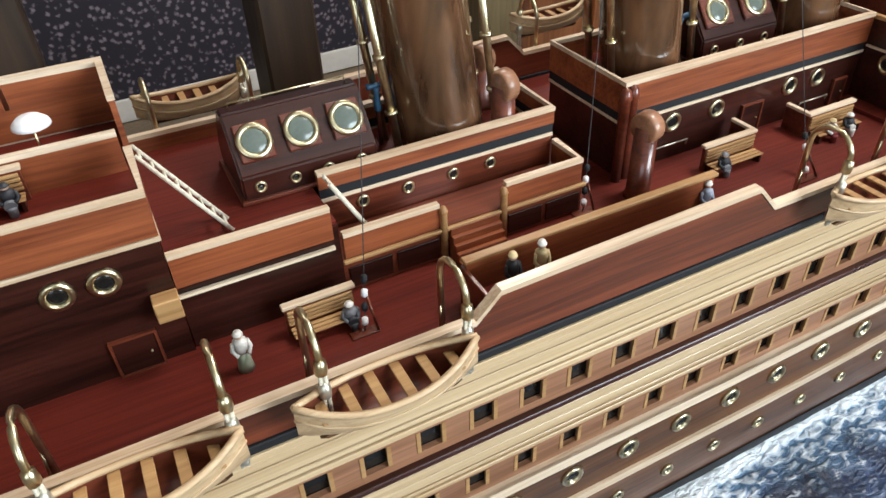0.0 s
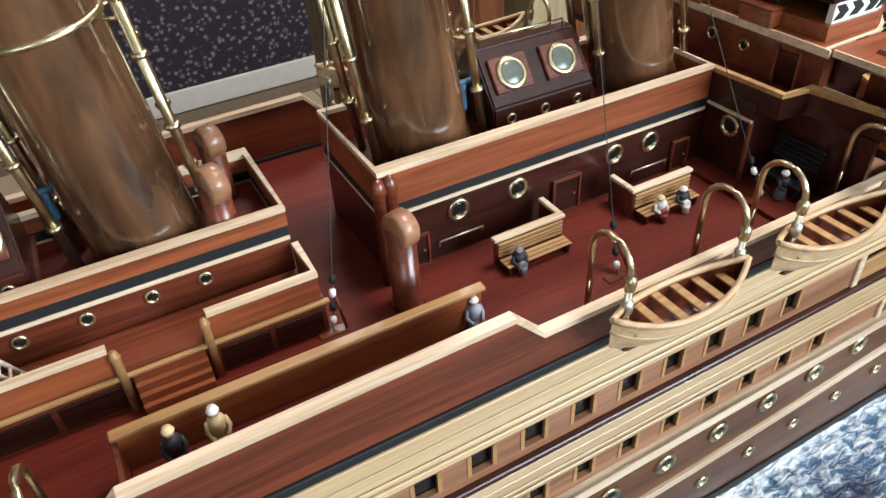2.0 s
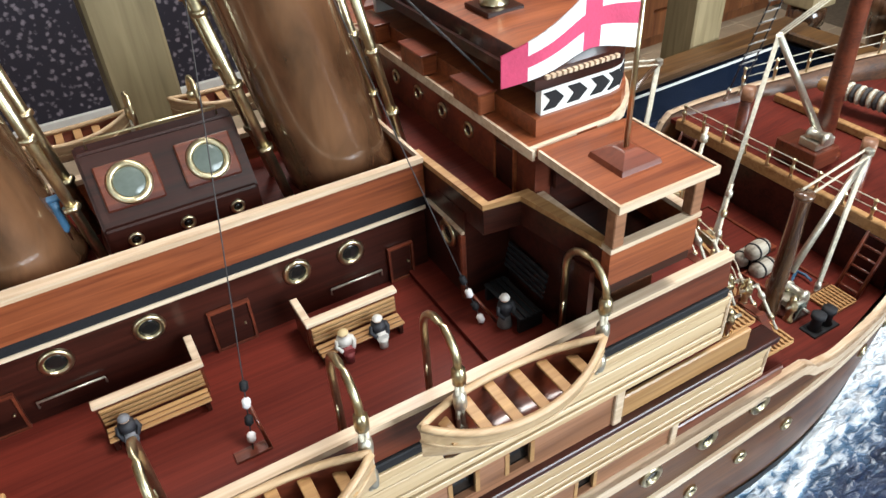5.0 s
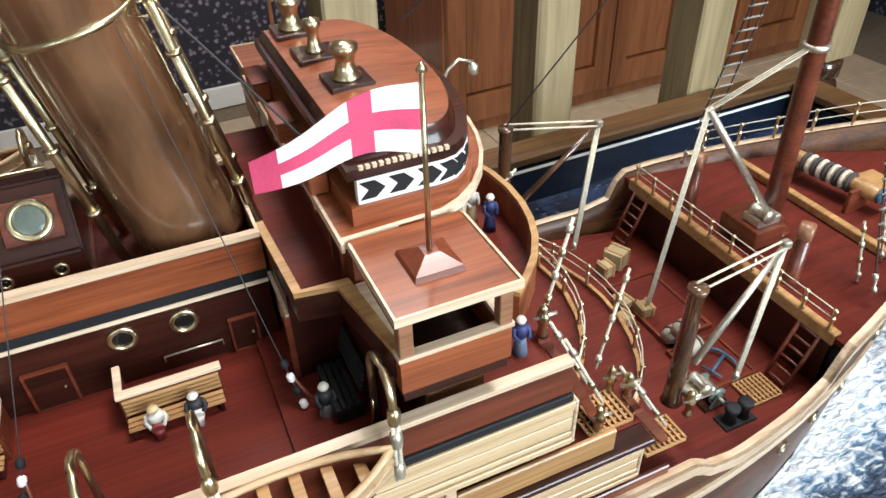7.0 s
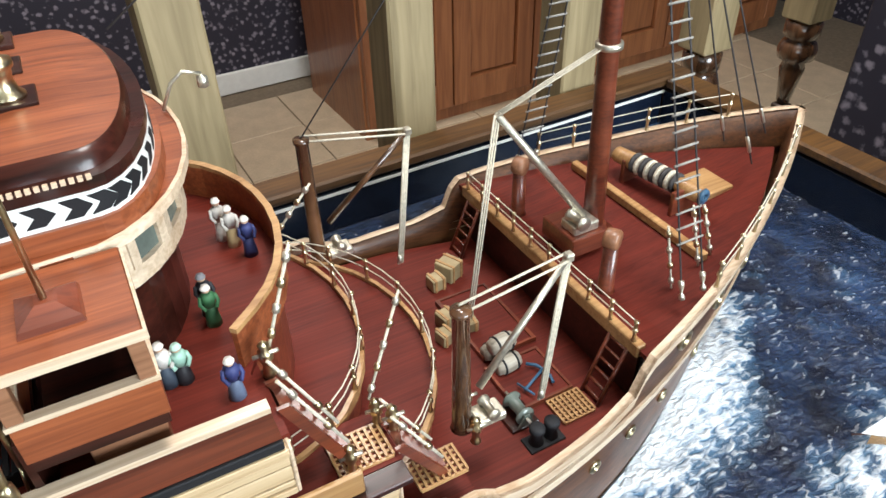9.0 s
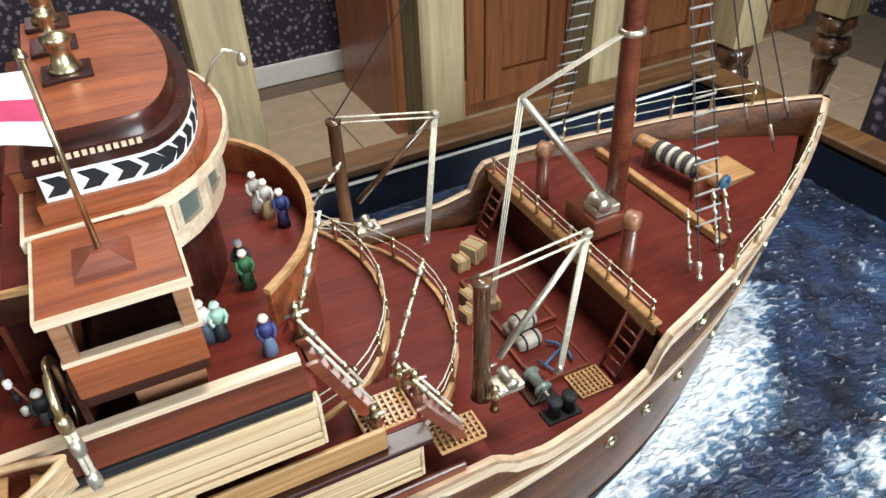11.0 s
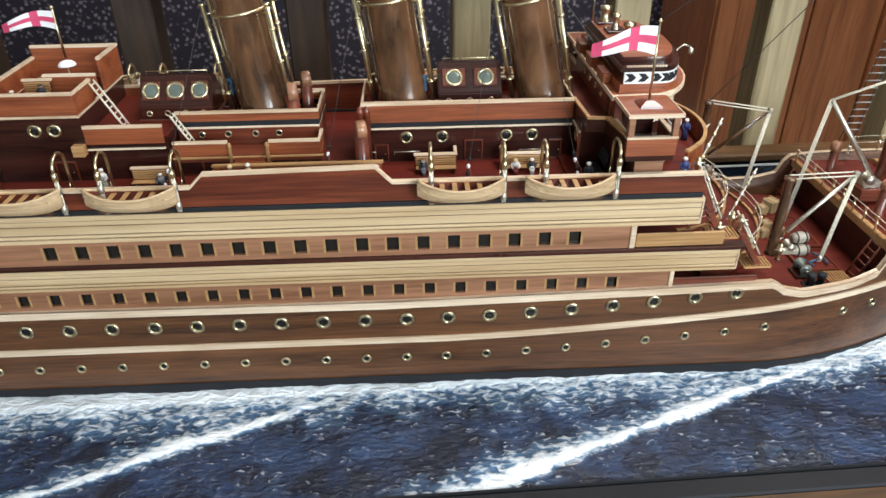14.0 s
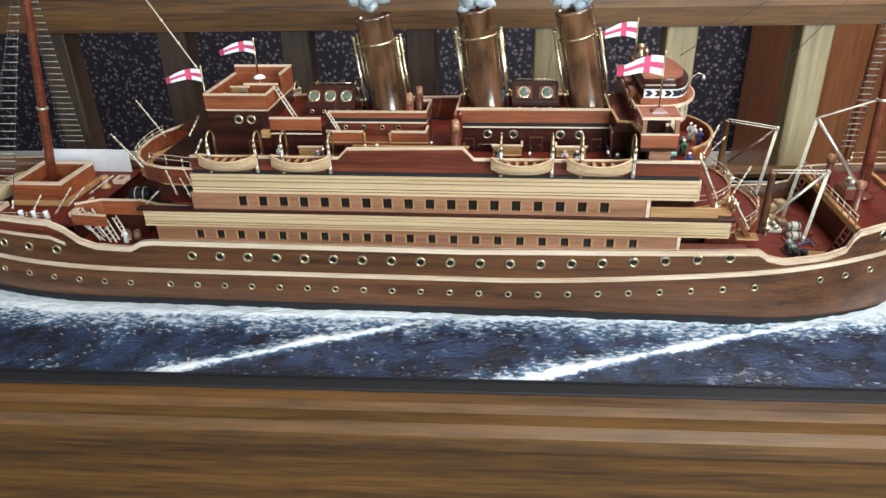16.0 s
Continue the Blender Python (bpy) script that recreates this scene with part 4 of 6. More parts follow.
def cab(side):
    """Bridge wing cab: panelled box, open window band, flat roof with a pale edge."""
    y0, y1 = sorted((side * 0.151, side * 0.096))
    t = part("wing_roof", box(nb(), 0.5425, 0.5945, y0, y1, 1.0737, 1.0776, 0.0006), REDWOOD, ship, "flat red wing roof")
    part("roof_edge", wall_path(nb(), [(0.542, side * 0.099), (0.542, side * 0.1515), (0.595, side * 0.1515), (0.595, side * 0.099)], 0.0012, 1.0742, 1.0782), PALE, t)
    lo = part("wing_box", wall_path(nb(), [(0.5455, side * 0.096), (0.5455, side * 0.146), (0.592, side * 0.146), (0.592, side * 0.096)], 0.003, 1.0335, 1.0512), REDWOOD, ship, "mahogany wing cab side")
    part("sill", wall_path(nb(), [(0.5455, side * 0.096), (0.5455, side * 0.146), (0.592, side * 0.146), (0.592, side * 0.096)], 0.0045, 1.0512, 1.0535), PALE, lo)
    part("skirt", wall_path(nb(), [(0.5465, side * 0.096), (0.5465, side * 0.145), (0.591, side * 0.145), (0.591, side * 0.096)], 0.003, 1.0275, 1.0335), DARKW, lo)
    part("floor", box(nb(), 0.552, 0.5935, min(side * 0.096, side * 0.1445), max(side * 0.096, side * 0.1445), 1.034, 1.0365), DARKW, lo)
    for x in (0.547, 0.5905):
        part("corner_post", box(nb(), x - 0.003, x + 0.003, min(side * 0.148, side * 0.1425), max(side * 0.148, side * 0.1425), 1.0535, 1.0734, 0.0004), PINK, t)
    part("inner_wall", box(nb(), 0.553, 0.592, min(side * 0.096, side * 0.098), max(side * 0.096, side * 0.098), 1.0535, 1.0732), DARKW, t)
    part("wing_support", box(nb(), 0.560, 0.590, min(side * 0.131, side * 0.100), max(side * 0.131, side * 0.100), 0.990, 1.0273, 0.0006), PINK, ship, "plain pear-wood support")
    return t


cab(-1), cab(1)
# aft balcony of the bridge: stepped pale-capped bulwark
capped("balcony_bulwark", [(0.5155, -0.030), (0.5185, -0.0915), (0.5385, -0.0935), (0.545, -0.142)], 1.038, 1.0520, 0.003, DARKW, capmat=TAN, label="dark stepped balcony bulwark")
part("balcony_floor", box(nb(), 0.5195, 0.551, -0.091, 0.091, 1.0432, 1.0455), DECK, ship)
porthole(port_mesh(0.0048, 0.0030, 0.0016, (-1, 0, 0)), (0.5148, -0.0620, 1.0225))
part("white_line", box(nb(), 0.5132, 0.5149, -0.0780, -0.0420, 1.0310, 1.0325), PALE, ship)
part("recess_wall", box(nb(), 0.5405, 0.5435, -0.1400, -0.0785, 0.9902, 1.0375), DARKW, ship)
part("wall_edge", box(nb(), 0.5120, 0.5150, -0.0790, -0.0765, 0.9902, 1.0310, 0.0004), MAHOG, ship)
dark_bench = thing("deck_bench", (0.530, -0.098, 0.990), "black slatted deck bench in the bridge recess", "bench")
for i in range(5):
    part("back_slat", box(nb(), 0.5345 + 0.0006 * i, 0.5358 + 0.0006 * i, -0.1150, -0.0830, 1.0065 + 0.0030 * i, 1.0085 + 0.0030 * i, 0.0003), BLACKW, dark_bench)
for i in range(4):
    part("seat_slat", box(nb(), 0.5220 + 0.0033 * i, 0.5246 + 0.0033 * i, -0.1150, -0.0830, 0.9985, 0.9998, 0.0003), BLACKW, dark_bench)
for y in (-0.1135, -0.0850):
    part("leg", box(nb(), 0.5220, 0.5360, y - 0.0012, y + 0.0012, 0.9902, 0.9984, 0.0003), BLACKW, dark_bench)
# upper roof: chequered coaming and domed top
cq = front(0.592, 0.031, 0.084)
line = [(0.552, -0.084)] + cq + [(0.552, 0.084)]
part("plinth", prism(nb(), [(0.548, 0.088), (0.548, -0.088)] + front(0.592, 0.036, 0.088), 1.0776, 1.0865), REDWOOD, ship)
co = part("coaming", wall_path(nb(), line, 0.004, 1.0865, 1.0985), WHITE, ship, "white coaming inlaid with dark arrowheads")
segs = []
for (xa, ya), (xb, yb) in zip(line, line[1:]):
    L = math.hypot(xb - xa, yb - ya)
    n = max(1, round(L / 0.0145))
    segs += [((xa + (xb - xa) * (k + 0.5) / n, ya + (yb - ya) * (k + 0.5) / n), math.atan2(yb - ya, xb - xa)) for k in range(n)]
arrow = finish("arrowhead", prism(nb(), [(-0.0058, -0.0042), (0.0012, -0.0042), (0.0058, 0), (0.0012, 0.0042), (-0.0058, 0.0042), (-0.0018, 0)], -0.0024, -0.0015, axis="y"), BLACKW)
for (x, y), a in segs:
    o = new("arrowhead", arrow)
    o.parent = co
    o.location, o.rotation_euler = (x, y, 1.0928), (0, 0, a)
part("upper_rim", prism(nb(), [(0.548, 0.0865), (0.548, -0.0865)] + front(0.592, 0.033, 0.0865), 1.099, 1.104), DARKW, ship)
bm = nb()
lay = [(1.0, 1.104), (0.985, 1.107), (0.955, 1.1105), (0.935, 1.1112), (0.6, 1.1122), (0.3, 1.1132), (0.05, 1.1134)]
pl = [(0.550, 0.080), (0.550, 0.0), (0.550, -0.080)] + front(0.592, 0.027, 0.080, 24)
cx = 0.585
rows = [[(cx + (x - cx) * k, y * k, z) for x, y in pl + pl[:1]] for k, z in lay]
strip(bm, rows[:4], mi=1, smooth=True)
strip(bm, rows[3:], smooth=True)
bm.faces.new([bm.verts.new((x, y, z - 0.00005)) for x, y, z in rows[-1][:-1]])
bmesh.ops.recalc_face_normals(bm, faces=bm.faces)
part("domed_roof", bm, [REDWOOD, DARKW], ship, "glossy domed wheelhouse roof")
for x, y, r in ((0.572, -0.018, 0.0075), (0.568, 0.022, 0.005), (0.566, 0.062, 0.0075)):
    rb = part("roof_fitting", lathe(nb(), [(r, 0), (r, 0.0015), (r * 0.75, 0.003), (r * 0.6, 0.008), (r * 0.7, 0.012), (r * 0.9, 0.0135), (r * 0.9, 0.0165), (r * 0.3, 0.0175), (0, 0.018)], (x, y, 1.1145), seg=16), BRASS, ship, "brass roof ventilator")
    part("fitting_base", box(nb(), x - 0.011, x + 0.011, y - 0.011, y + 0.011, 1.1118, 1.1146, 0.0005), DARKW, rb)
for i in range(14):
    part("dentil", box(nb(), 0.553 + 0.0030 * i, 0.5549 + 0.0030 * i, -0.0882, -0.0862, 1.1041, 1.1058), PALE, ship)
for y in (-0.044, 0.012, 0.068):
    locker = part("roof_box", box(nb(), 0.5380, 0.5475, y - 0.0125, y + 0.0125, 1.0778, 1.0885, 0.0008), REDWOOD, ship)
    part("lid", box(nb(), 0.5370, 0.5478, y - 0.0135, y + 0.0135, 1.0885, 1.0898, 0.0004), MAHOG, locker)
lamp = part("lamp_arm", tube(nb(), [(0.634, 0.015, 1.079), (0.641, 0.016, 1.092), (0.648, 0.016, 1.097), (0.657, 0.016, 1.094)], 0.001, 6), SILVER, ship)
part("lamp_head", lathe(nb(), [(0.001, 0), (0.003, 0.001), (0.003, 0.006), (0.0, 0.008)], (0.657, 0.016, 1.086), seg=10), SILVER, lamp)

# ---------------------------------------------------------------- fore decks
WZ = 0.846     # well deck
part("well_deck", prism(nb(), [(0.55, 0.138), (0.55, -0.138), (0.72, -0.139), (0.80, -0.131), (0.90, -0.108), (0.90, 0.108), (0.80, 0.131), (0.72, 0.139)], WZ - 0.003, WZ), DECK, ship, "red mahogany well deck")
t1 = front(0.625, 0.088, 0.110)
part("terrace", prism(nb(), [(0.55, 0.110), (0.55, -0.110)] + t1, 0.921, 0.9245), DECK, ship, "red mahogany curved terrace deck")
part("terrace_wall", wall_path(nb(), front(0.624, 0.084, 0.106), 0.003, 0.890, 0.921), MAHOG, ship)
part("terrace_edge", wall_path(nb(), t1, 0.003, 0.9200, 0.9275), TAN, ship)
t2 = front(0.66, 0.101, 0.122)
part("terrace", prism(nb(), [(0.55, 0.122), (0.55, -0.122)] + t2, 0.884, 0.8875), DECK, ship)
part("terrace_wall", wall_path(nb(), front(0.659, 0.097, 0.118), 0.003, WZ, 0.884), MAHOG, ship)
part("terrace_edge", wall_path(nb(), t2, 0.003, 0.883, 0.8905), TAN, ship)
part("bridge_front_wall", wall_path(nb(), front(0.600, 0.068, 0.092), 0.003, 0.9245, 0.987), MAHOG, ship)


def stanchions(pts, z, h, step=2, m=None):
    """Brass stanchions with two cords along a plan line."""
    t = thing("guard_rail", (pts[0][0], pts[0][1], z), "brass stanchions strung with thin cords", "railing", "guard rails")
    for p in pts[::step]:
        bm = lathe(nb(), [(0.0022, 0), (0.0013, 0.002), (0.0013, h * 0.42), (0.0021, h * 0.46), (0.0021, h * 0.58), (0.0013, h * 0.62), (0.0012, h * 0.88), (0.0021, h * 0.92), (0.0019, h), (0.0, h * 1.05)], (p[0], p[1], p[2] if len(p) > 2 else z), seg=8)
        part("stanchion", bm, BRASS, t)
    for k in (0.55, 0.97):
        part("cord", tube(nb(), [(p[0], p[1], (p[2] if len(p) > 2 else z) + h * k) for p in pts], 0.0005, 5), m or ROPE, t)
    return t


stanchions(front(0.625, 0.0875, 0.1095, 20)[1:-1], 0.9275, 0.018)
stanchions(front(0.66, 0.1005, 0.1215, 20)[1:-1], 0.8905, 0.018)

# forecastle
FZ = 0.900
fpts = []
fxs = [0.872 + 0.0125 * i for i in range(21)]
fpts = [(x, -(half(x, 0.90) - 0.004)) for x in fxs] + [(x, half(x, 0.90) - 0.004) for x in fxs[::-1]]
bm = nb()
vs_lo = [bm.verts.new((x, y, FZ - 0.004 + 0.12 * max(0, x - 0.9))) for x, y in fpts]
vs_hi = [bm.verts.new((x, y, FZ + 0.12 * max(0, x - 0.9))) for x, y in fpts]
n = len(fpts)
for i in range(20):
    for q in ((vs_hi[i], vs_hi[i + 1], vs_hi[n - 2 - i], vs_hi[n - 1 - i]), (vs_lo[i + 1], vs_lo[i], vs_lo[n - 1 - i], vs_lo[n - 2 - i])):
        bm.faces.new(q)
for i in range(n):
    bm.faces.new((vs_lo[i], vs_lo[(i + 1) % n], vs_hi[(i + 1) % n], vs_hi[i]))
part("forecastle_deck", bm, DECK, ship, "red-brown forecastle deck")
part("forecastle_beam", box(nb(), 0.870, 0.8775, -0.117, 0.117, 0.893, 0.9035, 0.0008), TAN, ship, "tan beam along the forecastle break")
part("forecastle_front", box(nb(), 0.877, 0.880, -0.112, 0.112, WZ, 0.893), DARKW, ship)
part("deck_beam", box(nb(), 0.965, 0.972, -0.075, 0.085, 0.9085, 0.916, 0.0008), TAN, ship)
stanchions([(0.872, -0.11 + 0.0244 * i) for i in range(10)], 0.9035, 0.017, 1)
stanchions([(x, -(half(x, top(x)) - 0.002), top(x) + 0.001) for x in (0.945, 0.975, 1.005, 1.035, 1.065, 1.095)], 0.922, 0.022, 1)
stanchions([(x, (half(x, top(x)) - 0.002), top(x) + 0.001) for x in (0.945, 0.975, 1.005, 1.035, 1.065, 1.095)], 0.922, 0.022, 1)
ladder("stair", (0.852, -0.098, WZ), (0.872, -0.098, 0.896), 0.018, 6, MAHOG, r=0.0016, label="short mahogany stair to the forecastle")
ladder("stair", (0.852, 0.098, WZ), (0.872, 0.098, 0.896), 0.018, 6, MAHOG, r=0.0016, label="short mahogany stair to the forecastle")


def grating(x, y, z, lx, ly, nx, ny):
    t = thing("deck_grating", (x, y, z), "small tan wooden deck grating", "grating", "gratings")
    bm = nb()
    for i in range(nx + 1):
        c = x - lx / 2 + lx * i / nx
        box(bm, c - 0.0008, c + 0.0008, y - ly / 2, y + ly / 2, z + 0.001, z + 0.0028)
    tagged(part("slat_lattice", bm, TAN, t), kind="stuff")
    bm = nb()
    for j in range(ny + 1):
        c = y - ly / 2 + ly * j / ny
        box(bm, x - lx / 2, x + lx / 2, c - 0.0008, c + 0.0008, z, z + 0.0018)
    tagged(part("bearer_lattice", bm, TAN, t), kind="stuff")


grating(0.835, -0.098, WZ, 0.026, 0.022, 7, 6)
grating(0.672, -0.118, 0.9246, 0.03, 0.024, 8, 6)
grating(0.715, -0.124, 0.8876, 0.03, 0.02, 8, 5)

# hatches
for x0, x1, y0, y1 in ((0.805, 0.850, -0.03, 0.045), (0.80, 0.845, -0.085, -0.04)):
    h = thing("hatch", ((x0 + x1) / 2, (y0 + y1) / 2, WZ), "flush mahogany cargo hatch with raised frame", "hatch", "hatches")
    part("cover", box(nb(), x0, x1, y0, y1, WZ, WZ + 0.003, 0.0006), DECK, h)
    part("coaming", wall_path(nb(), [(x0, y0), (x1, y0), (x1, y1), (x0, y1)], 0.002, WZ, WZ + 0.0045, closed=True), MAHOG, h)
h = thing("hatch", (1.035, -0.005, 0.917), "small tan hatch cover on the forecastle", "hatch")
part("cover", box(nb(), 1.020, 1.052, -0.022, 0.012, 0.914, 0.921, 0.0008), TAN, h)


def derrick(px, py, z, post_h, tip, block_z=0.0, name="derrick"):
    """A post with a raked boom, span wires, hoisting tackle and a winch at its foot."""
    t = thing("derrick", (px, py, z), "wooden cargo derrick with boom and pale tackle", "derrick", "derricks")
    head = Vector((px, py, z + post_h))
    part("post", lathe(nb(), [(0.0075, 0), (0.0062, 0.004), (0.0055, post_h * 0.5), (0.005, post_h - 0.004), (0.0062, post_h - 0.003), (0.0062, post_h)], (px, py, z), seg=14), FUNNEL, t)
    tip = Vector(tip)
    foot = Vector((px + 0.012, py, z + post_h * 0.3))
    part("boom", tube(nb(), [foot, tip], 0.0026, 10, r2=0.002), SILVER if py < 0 else FUNNEL, t)
    for k in (-0.0022, 0.0022):
        off = Vector((0, k, k * 0.6))
        part("span_wire", tube(nb(), [head + off, tip + off], 0.0009, 5), ROPE, t)
    part("block", box(nb(), tip.x - 0.003, tip.x + 0.003, tip.y - 0.003, tip.y + 0.003, tip.z - 0.003, tip.z + 0.003, 0.001), SILVER, t)
    hook = Vector((tip.x - 0.016, tip.y - 0.006, z - 0.018))
    for k in (-0.0018, 0, 0.0018):
        part("fall", tube(nb(), [tip + Vector((k, 0, 0)), hook + Vector((k, 0, 0))], 0.0011, 5), ROPE, t)
    part("block", lathe(nb(), [(0, 0), (0.0025, 0.002), (0.0025, 0.006), (0, 0.009)], hook, seg=8), SILVER, t)
    w = part("winch", box(nb(), px + 0.006, px + 0.026, py - 0.011, py + 0.004, z + 0.004, z + 0.010, 0.001), SILVER, t, "small white-metal winch")
    part("drum", lathe(nb(), [(0.0042, 0), (0.0042, 0.002), (0.0026, 0.003), (0.0026, 0.012), (0.0042, 0.013), (0.0042, 0.015)], (px + 0.016, py - 0.013, z + 0.014), (0, 1, 0), 12), SILVER, w)
    return t


derrick(0.743, -0.1045, 0.8875, 0.097, (0.8245, -0.0915, 0.980))
derrick(0.727, 0.100, 0.8875, 0.110, (0.807, 0.090, 0.987))

# masts with shrouds, stays and a cargo boom
def mast(foot, head, r, label):
    f, h = Vector(foot), Vector(head)
    t = thing("mast", foot, label, "mast", "masts")
    part("pole", tube(nb(), [f + (h - f) * k / 6 for k in range(7)], r, 16, r2=r * 0.62), MAHOG, t)
    part("base", lathe(nb(), [(r * 2.1, 0), (r * 2.1, 0.004), (r * 1.4, 0.006), (r * 1.2, 0.012)], foot, seg=16), MAHOG, t)
    d = (h - f).normalized()
    part("band", lathe(nb(), [(r * 0.9, 0), (r * 1.12, 0.0008), (r * 1.12, 0.0045), (r * 0.9, 0.005)], f + d * 0.155, d, 16), SILVER, t)
    return t


FM0, FM1 = (0.923, 0.0, 0.904), (0.908, 0.0, 1.345)
mast(FM0, FM1, 0.0085, "raked mahogany foremast on the forecastle")


def shroud(side, x, spread, z, head, rungs, n):
    """A rope ladder from the deck edge to the masthead."""
    t = thing("shroud", (x, side, z), "pale rope ladder from the bulwark to the masthead", "rigging", "shrouds")
    a, b, h = Vector((x - spread, side, z)), Vector((x + spread, side, z)), Vector(head)
    h1, h2 = h - Vector((0.004, 0, 0)), h + Vector((0.004, 0, 0))
    for p, q in ((a, h1), (b, h2)):
        part("stay", tube(nb(), [p, q], 0.0007, 5), DARKROPE, t)
        part("deadeye", lathe(nb(), [(0, 0), (0.0022, 0.001), (0.0022, 0.004), (0.0008, 0.006), (0.0022, 0.012), (0.0022, 0.015), (0, 0.016)], p, (q - p), 8), SILVER, t)
    for i in range(n):
        k = 0.12 + 0.86 * i / n
        p, q = a + (h1 - a) * k, b + (h2 - b) * k
        e = (q - p).normalized() * 0.002
        part("ratline", tube(nb(), [p - e, q + e], 0.0009, 5), RATLINE, t)
    return t


shroud(-0.104, 0.928, 0.010, 0.914, (0.912, -0.012, 1.26), 1, 28)
shroud(0.104, 0.928, 0.010, 0.914, (0.912, 0.012, 1.26), 1, 28)
boom = thing("derrick", (0.905, 0.0, 0.905), "fore cargo boom with white tackle on the mast", "derrick", "derricks")
f0, tip = Vector((0.908, -0.004, 0.930)), Vector((0.831, 0.001, 1.032))
part("boom", tube(nb(), [f0, tip], 0.0034, 10, r2=0.0026), SILVER, boom)
for k in (-0.002, 0.0, 0.002):
    part("span_wire", tube(nb(), [tip + Vector((0, k, 0)), Vector((0.914, k, 1.062))], 0.0006, 5), ROPE, boom)
    part("fall", tube(nb(), [tip + Vector((k, 0, 0)), Vector((0.812 + k, 0.004, WZ + 0.012))], 0.0007, 5), ROPE, boom)
part("winch", box(nb(), 0.892, 0.915, -0.016, 0.002, 0.922, 0.930, 0.001), SILVER, boom)
part("drum", lathe(nb(), [(0.006, 0), (0.006, 0.002), (0.004, 0.003), (0.004, 0.014), (0.006, 0.015), (0.006, 0.017)], (0.897, -0.020, 0.934), (0, 1, 0), 12), SILVER, boom)
part("table", box(nb(), 0.888, 0.918, -0.02, 0.02, 0.905, 0.922, 0.001), MAHOG, boom)

cowl((0.892, -0.056, FZ), 0.046, 0.0075, -60)
cowl((0.892, 0.06, FZ), 0.046, 0.0075, -60)

# windlass and its chain drum on the forecastle
wl = thing("windlass", (0.995, 0.01, 0.912), "tan wooden windlass wound with pale cord", "windlass")
part("barrel", lathe(nb(), [(0.006, 0), (0.007, 0.002), (0.0075, 0.02), (0.0055, 0.026), (0.0055, 0.065), (0.0075, 0.07), (0.007, 0.088), (0.006, 0.090)], (0.992, 0.058, 0.930), (0.15, -1, 0), 14), TAN, wl)
for i in range(9):
    y = 0.036 - 0.0052 * i
    part("coil", lathe(nb(), [(0.0056, -0.002), (0.0088, -0.0015), (0.0092, 0), (0.0088, 0.0015), (0.0056, 0.002)], (0.992 + (0.058 - y) * 0.15, y, 0.930), (0.15, -1, 0), 14), ROPE if i % 2 else DARKROPE, wl)
part("end_cap", ring(nb(), (1.0053, -0.031, 0.930), (0.15, -1, 0), 0.0025, 0.0045, 0.003, 14), BLUE, wl, "blue end disc")
for y in (0.042, -0.018):
    part("bitt", box(nb(), 0.986, 1.010, y - 0.002, y + 0.002, 0.909, 0.932, 0.0006), MAHOG, wl)

# forestays
st = thing("forestay", (1.10, 0, 0.94), "thin dark stays from the bow to the mastheads", "rigging", "stays")
for p, q in (((1.105, 0.0, 0.945), (0.908, 0, 1.30)), ((1.07, -0.02, 0.935), (0.909, 0, 1.29)), ((1.08, 0.02, 0.935), (0.908, 0, 1.31))):
    part("stay", tube(nb(), [p, q], 0.0007, 5), DARKROPE, st)
    d = (Vector(q) - Vector(p)).normalized()
    part("turnbuckle", lathe(nb(), [(0, 0), (0.0016, 0.002), (0.0016, 0.018), (0, 0.02)], Vector(p) + d * 0.012, d, 8), SILVER, st)
for p, q in (((0.727, 0.100, 0.998), (0.908, 0.01, 1.29)), ((0.62, 0.03, 1.12), (0.907, 0, 1.33)), ((0.55, -0.05, 1.09), (0.48, 0.0, 1.18))):
    t = thing("stay", p, "thin dark rigging stay", "rigging", "stays")
    part("cord", tube(nb(), [p, q], 0.0006, 5), DARKROPE, t)



def beaded(p, q, beads=5, m=None):
    """A rigging stay with turned pale blocks strung along its lower part."""
    p, q = Vector(p), Vector(q)
    d = (q - p).normalized()
    t = thing("rigging_screw", p, "pale turned rigging rod with brass-tipped beads", "rigging", "rigging rods")
    part("rod", tube(nb(), [p, q], 0.0010, 6), m or ROPE, t)
    for i in range(beads):
        c = p + (q - p) * (i + 0.3) / beads
        part("bead", lathe(nb(), [(0.0008, 0), (0.0021, 0.001), (0.0021, 0.0045), (0.0008, 0.0055)], c, d, 8), (SILVER, BRASS)[i % 2], t)
    return t


